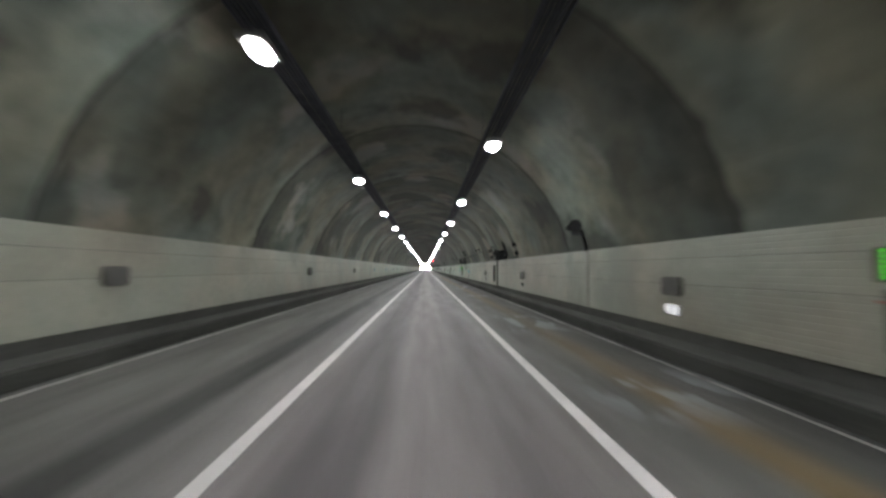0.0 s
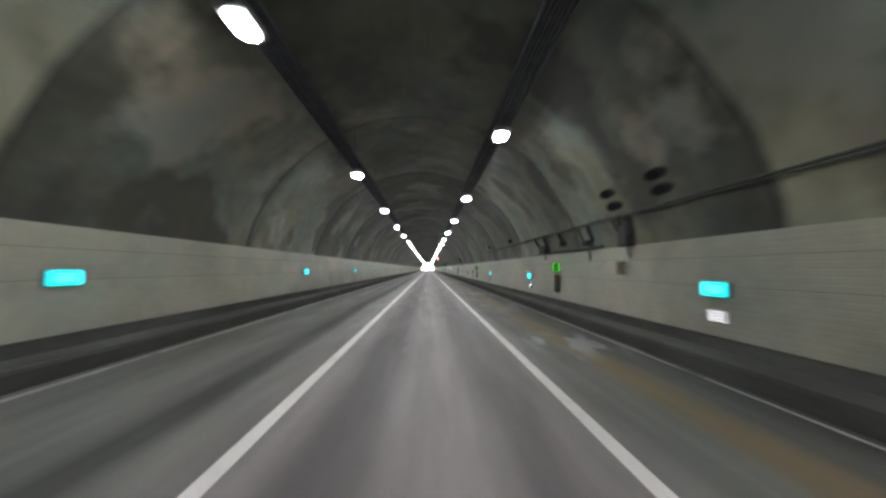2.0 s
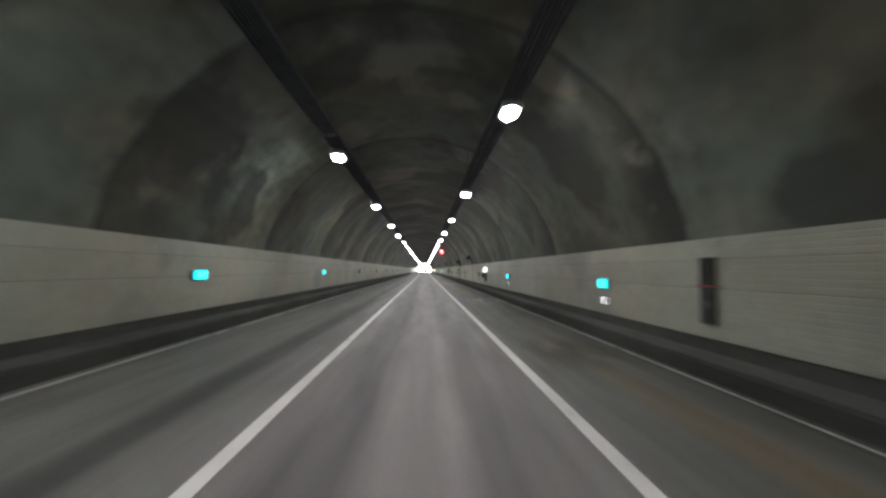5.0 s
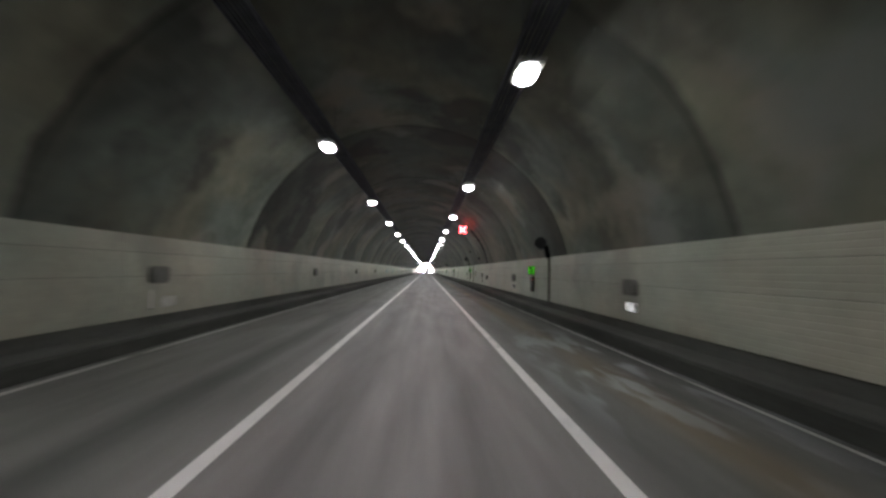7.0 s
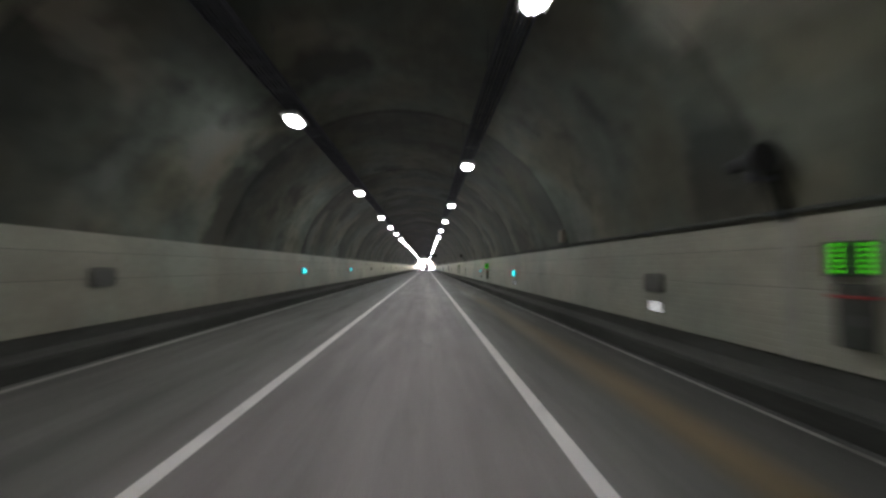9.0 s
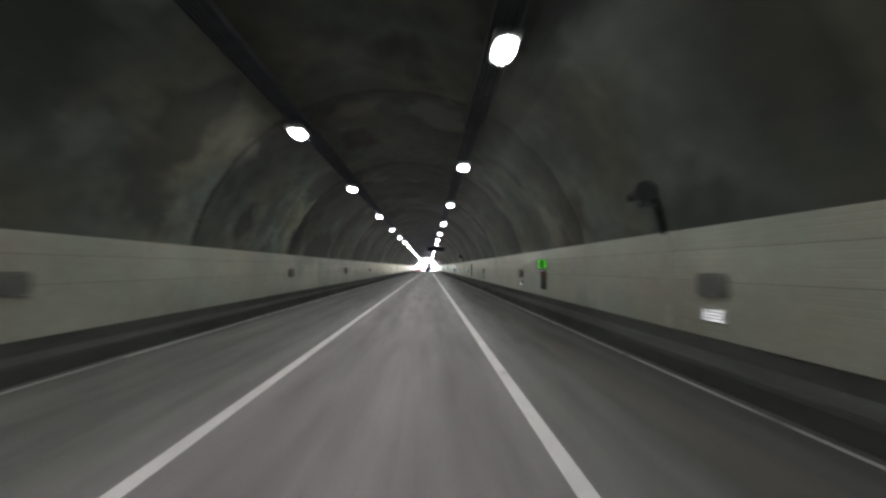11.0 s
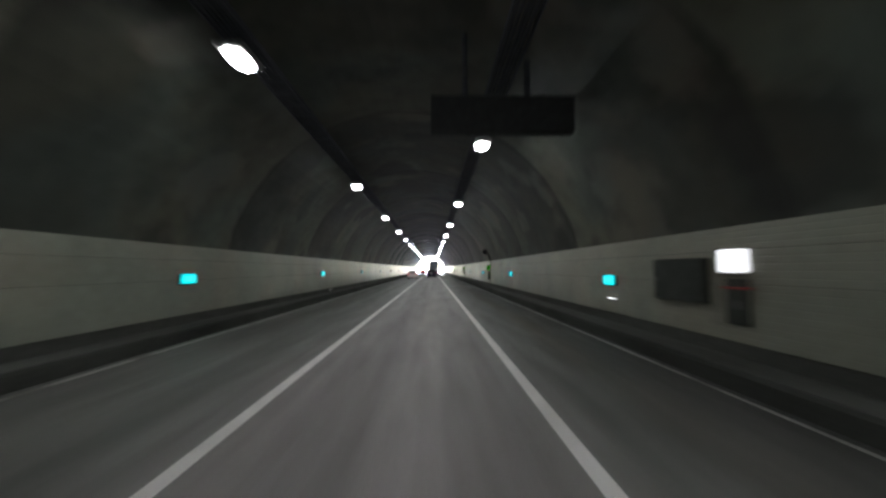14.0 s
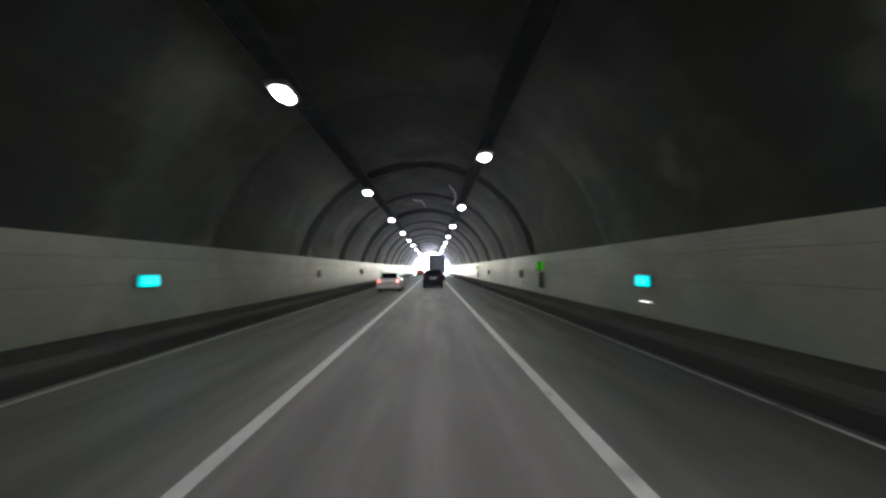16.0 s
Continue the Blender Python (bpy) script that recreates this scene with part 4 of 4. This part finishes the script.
    part("diffuser", boxed(-width + .12, width - .12, -.03, .3, .19, .31, bevel=.02), DARK, t)
    bm = bmesh.new()
    tube(bm, (.55, -.05, .24), (.55, .2, .24), .04, 12)
    part("exhaust", bm, RIM, t)
    return t


SEDAN = dict(stations=[(0.0, .80, .36, .92), (.06, .86, .30, 1.00), (.5, .885, .24, 1.04), (1.0, .89, .22, .98), (2.4, .89, .22, .95), (3.3, .89, .22, .93), (4.2, .87, .24, .86), (4.6, .82, .28, .72), (4.75, .70, .34, .62)],
             cabin=dict(belt=.92, roof=[(.45, .55, .98), (1.15, .60, 1.44), (1.9, .61, 1.49), (2.5, .60, 1.46), (3.5, .52, .96)],
                        rear=[(.50, .60, 1.035), (1.10, .53, 1.425)], side=[(1.15, 2.05, 2.0, 1.35), (2.12, 3.0, 2.5, 2.08)], mirror=2.85),
             tail=(.54, .86, .70, .98), width=.89, wheels=(.98, 3.72), plate_z=.74)
SUV = dict(stations=[(0.0, .82, .42, 1.02), (.08, .88, .36, 1.10), (.6, .92, .32, 1.12), (2.4, .92, .30, 1.08), (3.5, .92, .32, 1.04), (4.2, .88, .36, .95), (4.5, .74, .42, .80)],
           cabin=dict(belt=1.04, roof=[(.10, .66, 1.10), (.45, .68, 1.64), (1.4, .68, 1.70), (2.4, .66, 1.66), (3.4, .58, 1.08)],
                      rear=[(.13, .62, 1.15), (.40, .58, 1.56)], side=[(.55, 1.6, 1.6, .65), (1.68, 3.0, 2.45, 1.66)], mirror=2.9),
           tail=(.62, .88, .88, 1.16), width=.92, wheels=(.85, 3.6), plate_z=.86, suv=True)
car(pose(-3.2, 349.4, 0), "white four-door saloon car with its tail lights glowing", WHITECAR, **SEDAN)
car(pose(.15, 355.0, 0), "dark family car with a tall rear window following a truck", DARKCAR, lamps=False, **SUV)
car(pose(-3.4, 420.0, 0), "dark red family car with its tail lights glowing", REDCAR, **SUV)
car(pose(-3.5, 436.0, 0), "dark red family car with its tail lights glowing", REDCAR, **SUV)

t = thing("truck", pose(.72, 377.0, 0), "tall dusty blue-grey box truck on dark wheels", "truck", "vehicles in the tunnel")
part("cargo_box", boxed(-1.25, 1.25, 0, 7.5, 1.15, 3.85, bevel=.03), TRUCKBOX, t)
for s in (-1, 1):
    part("rear_door", boxed(*sorted((s * .02, s * 1.19)), -.03, .004, 1.22, 3.78, bevel=.01), TRUCKBOX, t)
    bm = bmesh.new()
    tube(bm, (s * .35, -.05, 1.3), (s * .35, -.05, 3.7), .02, 8)
    part("lock_rod", bm, STEEL, t, "steel lock rod")
    part("tail_light", boxed(*sorted((s * .85, s * 1.15)), -.06, .05, .82, .98, bevel=.01), TAIL, t, "glowing red tail light")
    part("mudguard", boxed(*sorted((s * .72, s * 1.2)), .9, 2.5, 1.02, 1.06), DARK, t)
    for y in (1.2, 2.2, 8.4):
        wheel(t, s * 1.02, y, .48, .34)
part("chassis", boxed(-.9, .9, .1, 9.0, .70, 1.14), DARK, t)
part("bumper", boxed(-1.2, 1.2, -.04, .1, .50, .74, bevel=.02), DARK, t)
part("cab", boxed(-1.2, 1.2, 7.7, 9.6, .75, 3.1, bevel=.12), TRUCKBOX, t)

# ---- cladding panels, last ----
PL = 4.0


def panel_profile(z0, z1, groove):
    """Ribbed sheet: (x out of the wall, z), x towards the road is positive."""
    pts = []
    n = round((z1 - z0) / 0.105)
    for k in range(n):
        a, b = z0 + (z1 - z0) * k / n, z0 + (z1 - z0) * (k + 1) / n
        pts += [(.030 - groove, a), (.030, a + .011), (.030, b - .011)]
    pts += [(.030 - groove, z1)]
    return pts


def panel_mesh(z0, z1, length, groove):
    bm = bmesh.new()
    prof = panel_profile(z0, z1, groove) + [(-.028, z1), (-.028, z0)]
    prism(bm, prof[::-1], -length / 2, length / 2)
    me = bpy.data.meshes.new("panel")
    bmesh.ops.recalc_face_normals(bm, faces=bm.faces)
    bm.to_mesh(me)
    bm.free()
    me.materials.append(CLAD)
    return me


ROWSZ = [(0.545, 1.457), (1.465, 1.994), (2.002, 2.385)]
for s, face in ((1, FACE_R), (-1, FACE_L)):
    rest_v, rest_f = [], []
    sheets = [panel_mesh(a, b, PL - 0.006, .0038 if s > 0 else .0018) for a, b in ROWSZ]
    clean = [panel_mesh(a, b, PL - 0.006, .014) for a, b in ROWSZ]    # newer sheets whose grooves are not filled with dust
    y = -34.0
    while y < Y1 - 2:
        for me in clean if s > 0 and 159 < y < 169 else sheets:
            m = pose(face + s * 0.03, y, 0, 0, 0, 180 if s > 0 else 0)
            if -10 < y < 388:
                ob = new("panel", me)
                ob.parent = walls[s]
                ob.matrix_basis = m
            else:
                o = len(rest_v)
                rest_v += [m @ v.co for v in me.vertices]
                rest_f += [[o + i for i in p.vertices] for p in me.polygons]
        y += PL
    me = bpy.data.meshes.new("panels")
    me.from_pydata(rest_v, [], rest_f)
    me.materials.append(CLAD)
    ob = new("panels", me)
    ob.parent = walls[s]
    tagged(ob, kind="stuff")
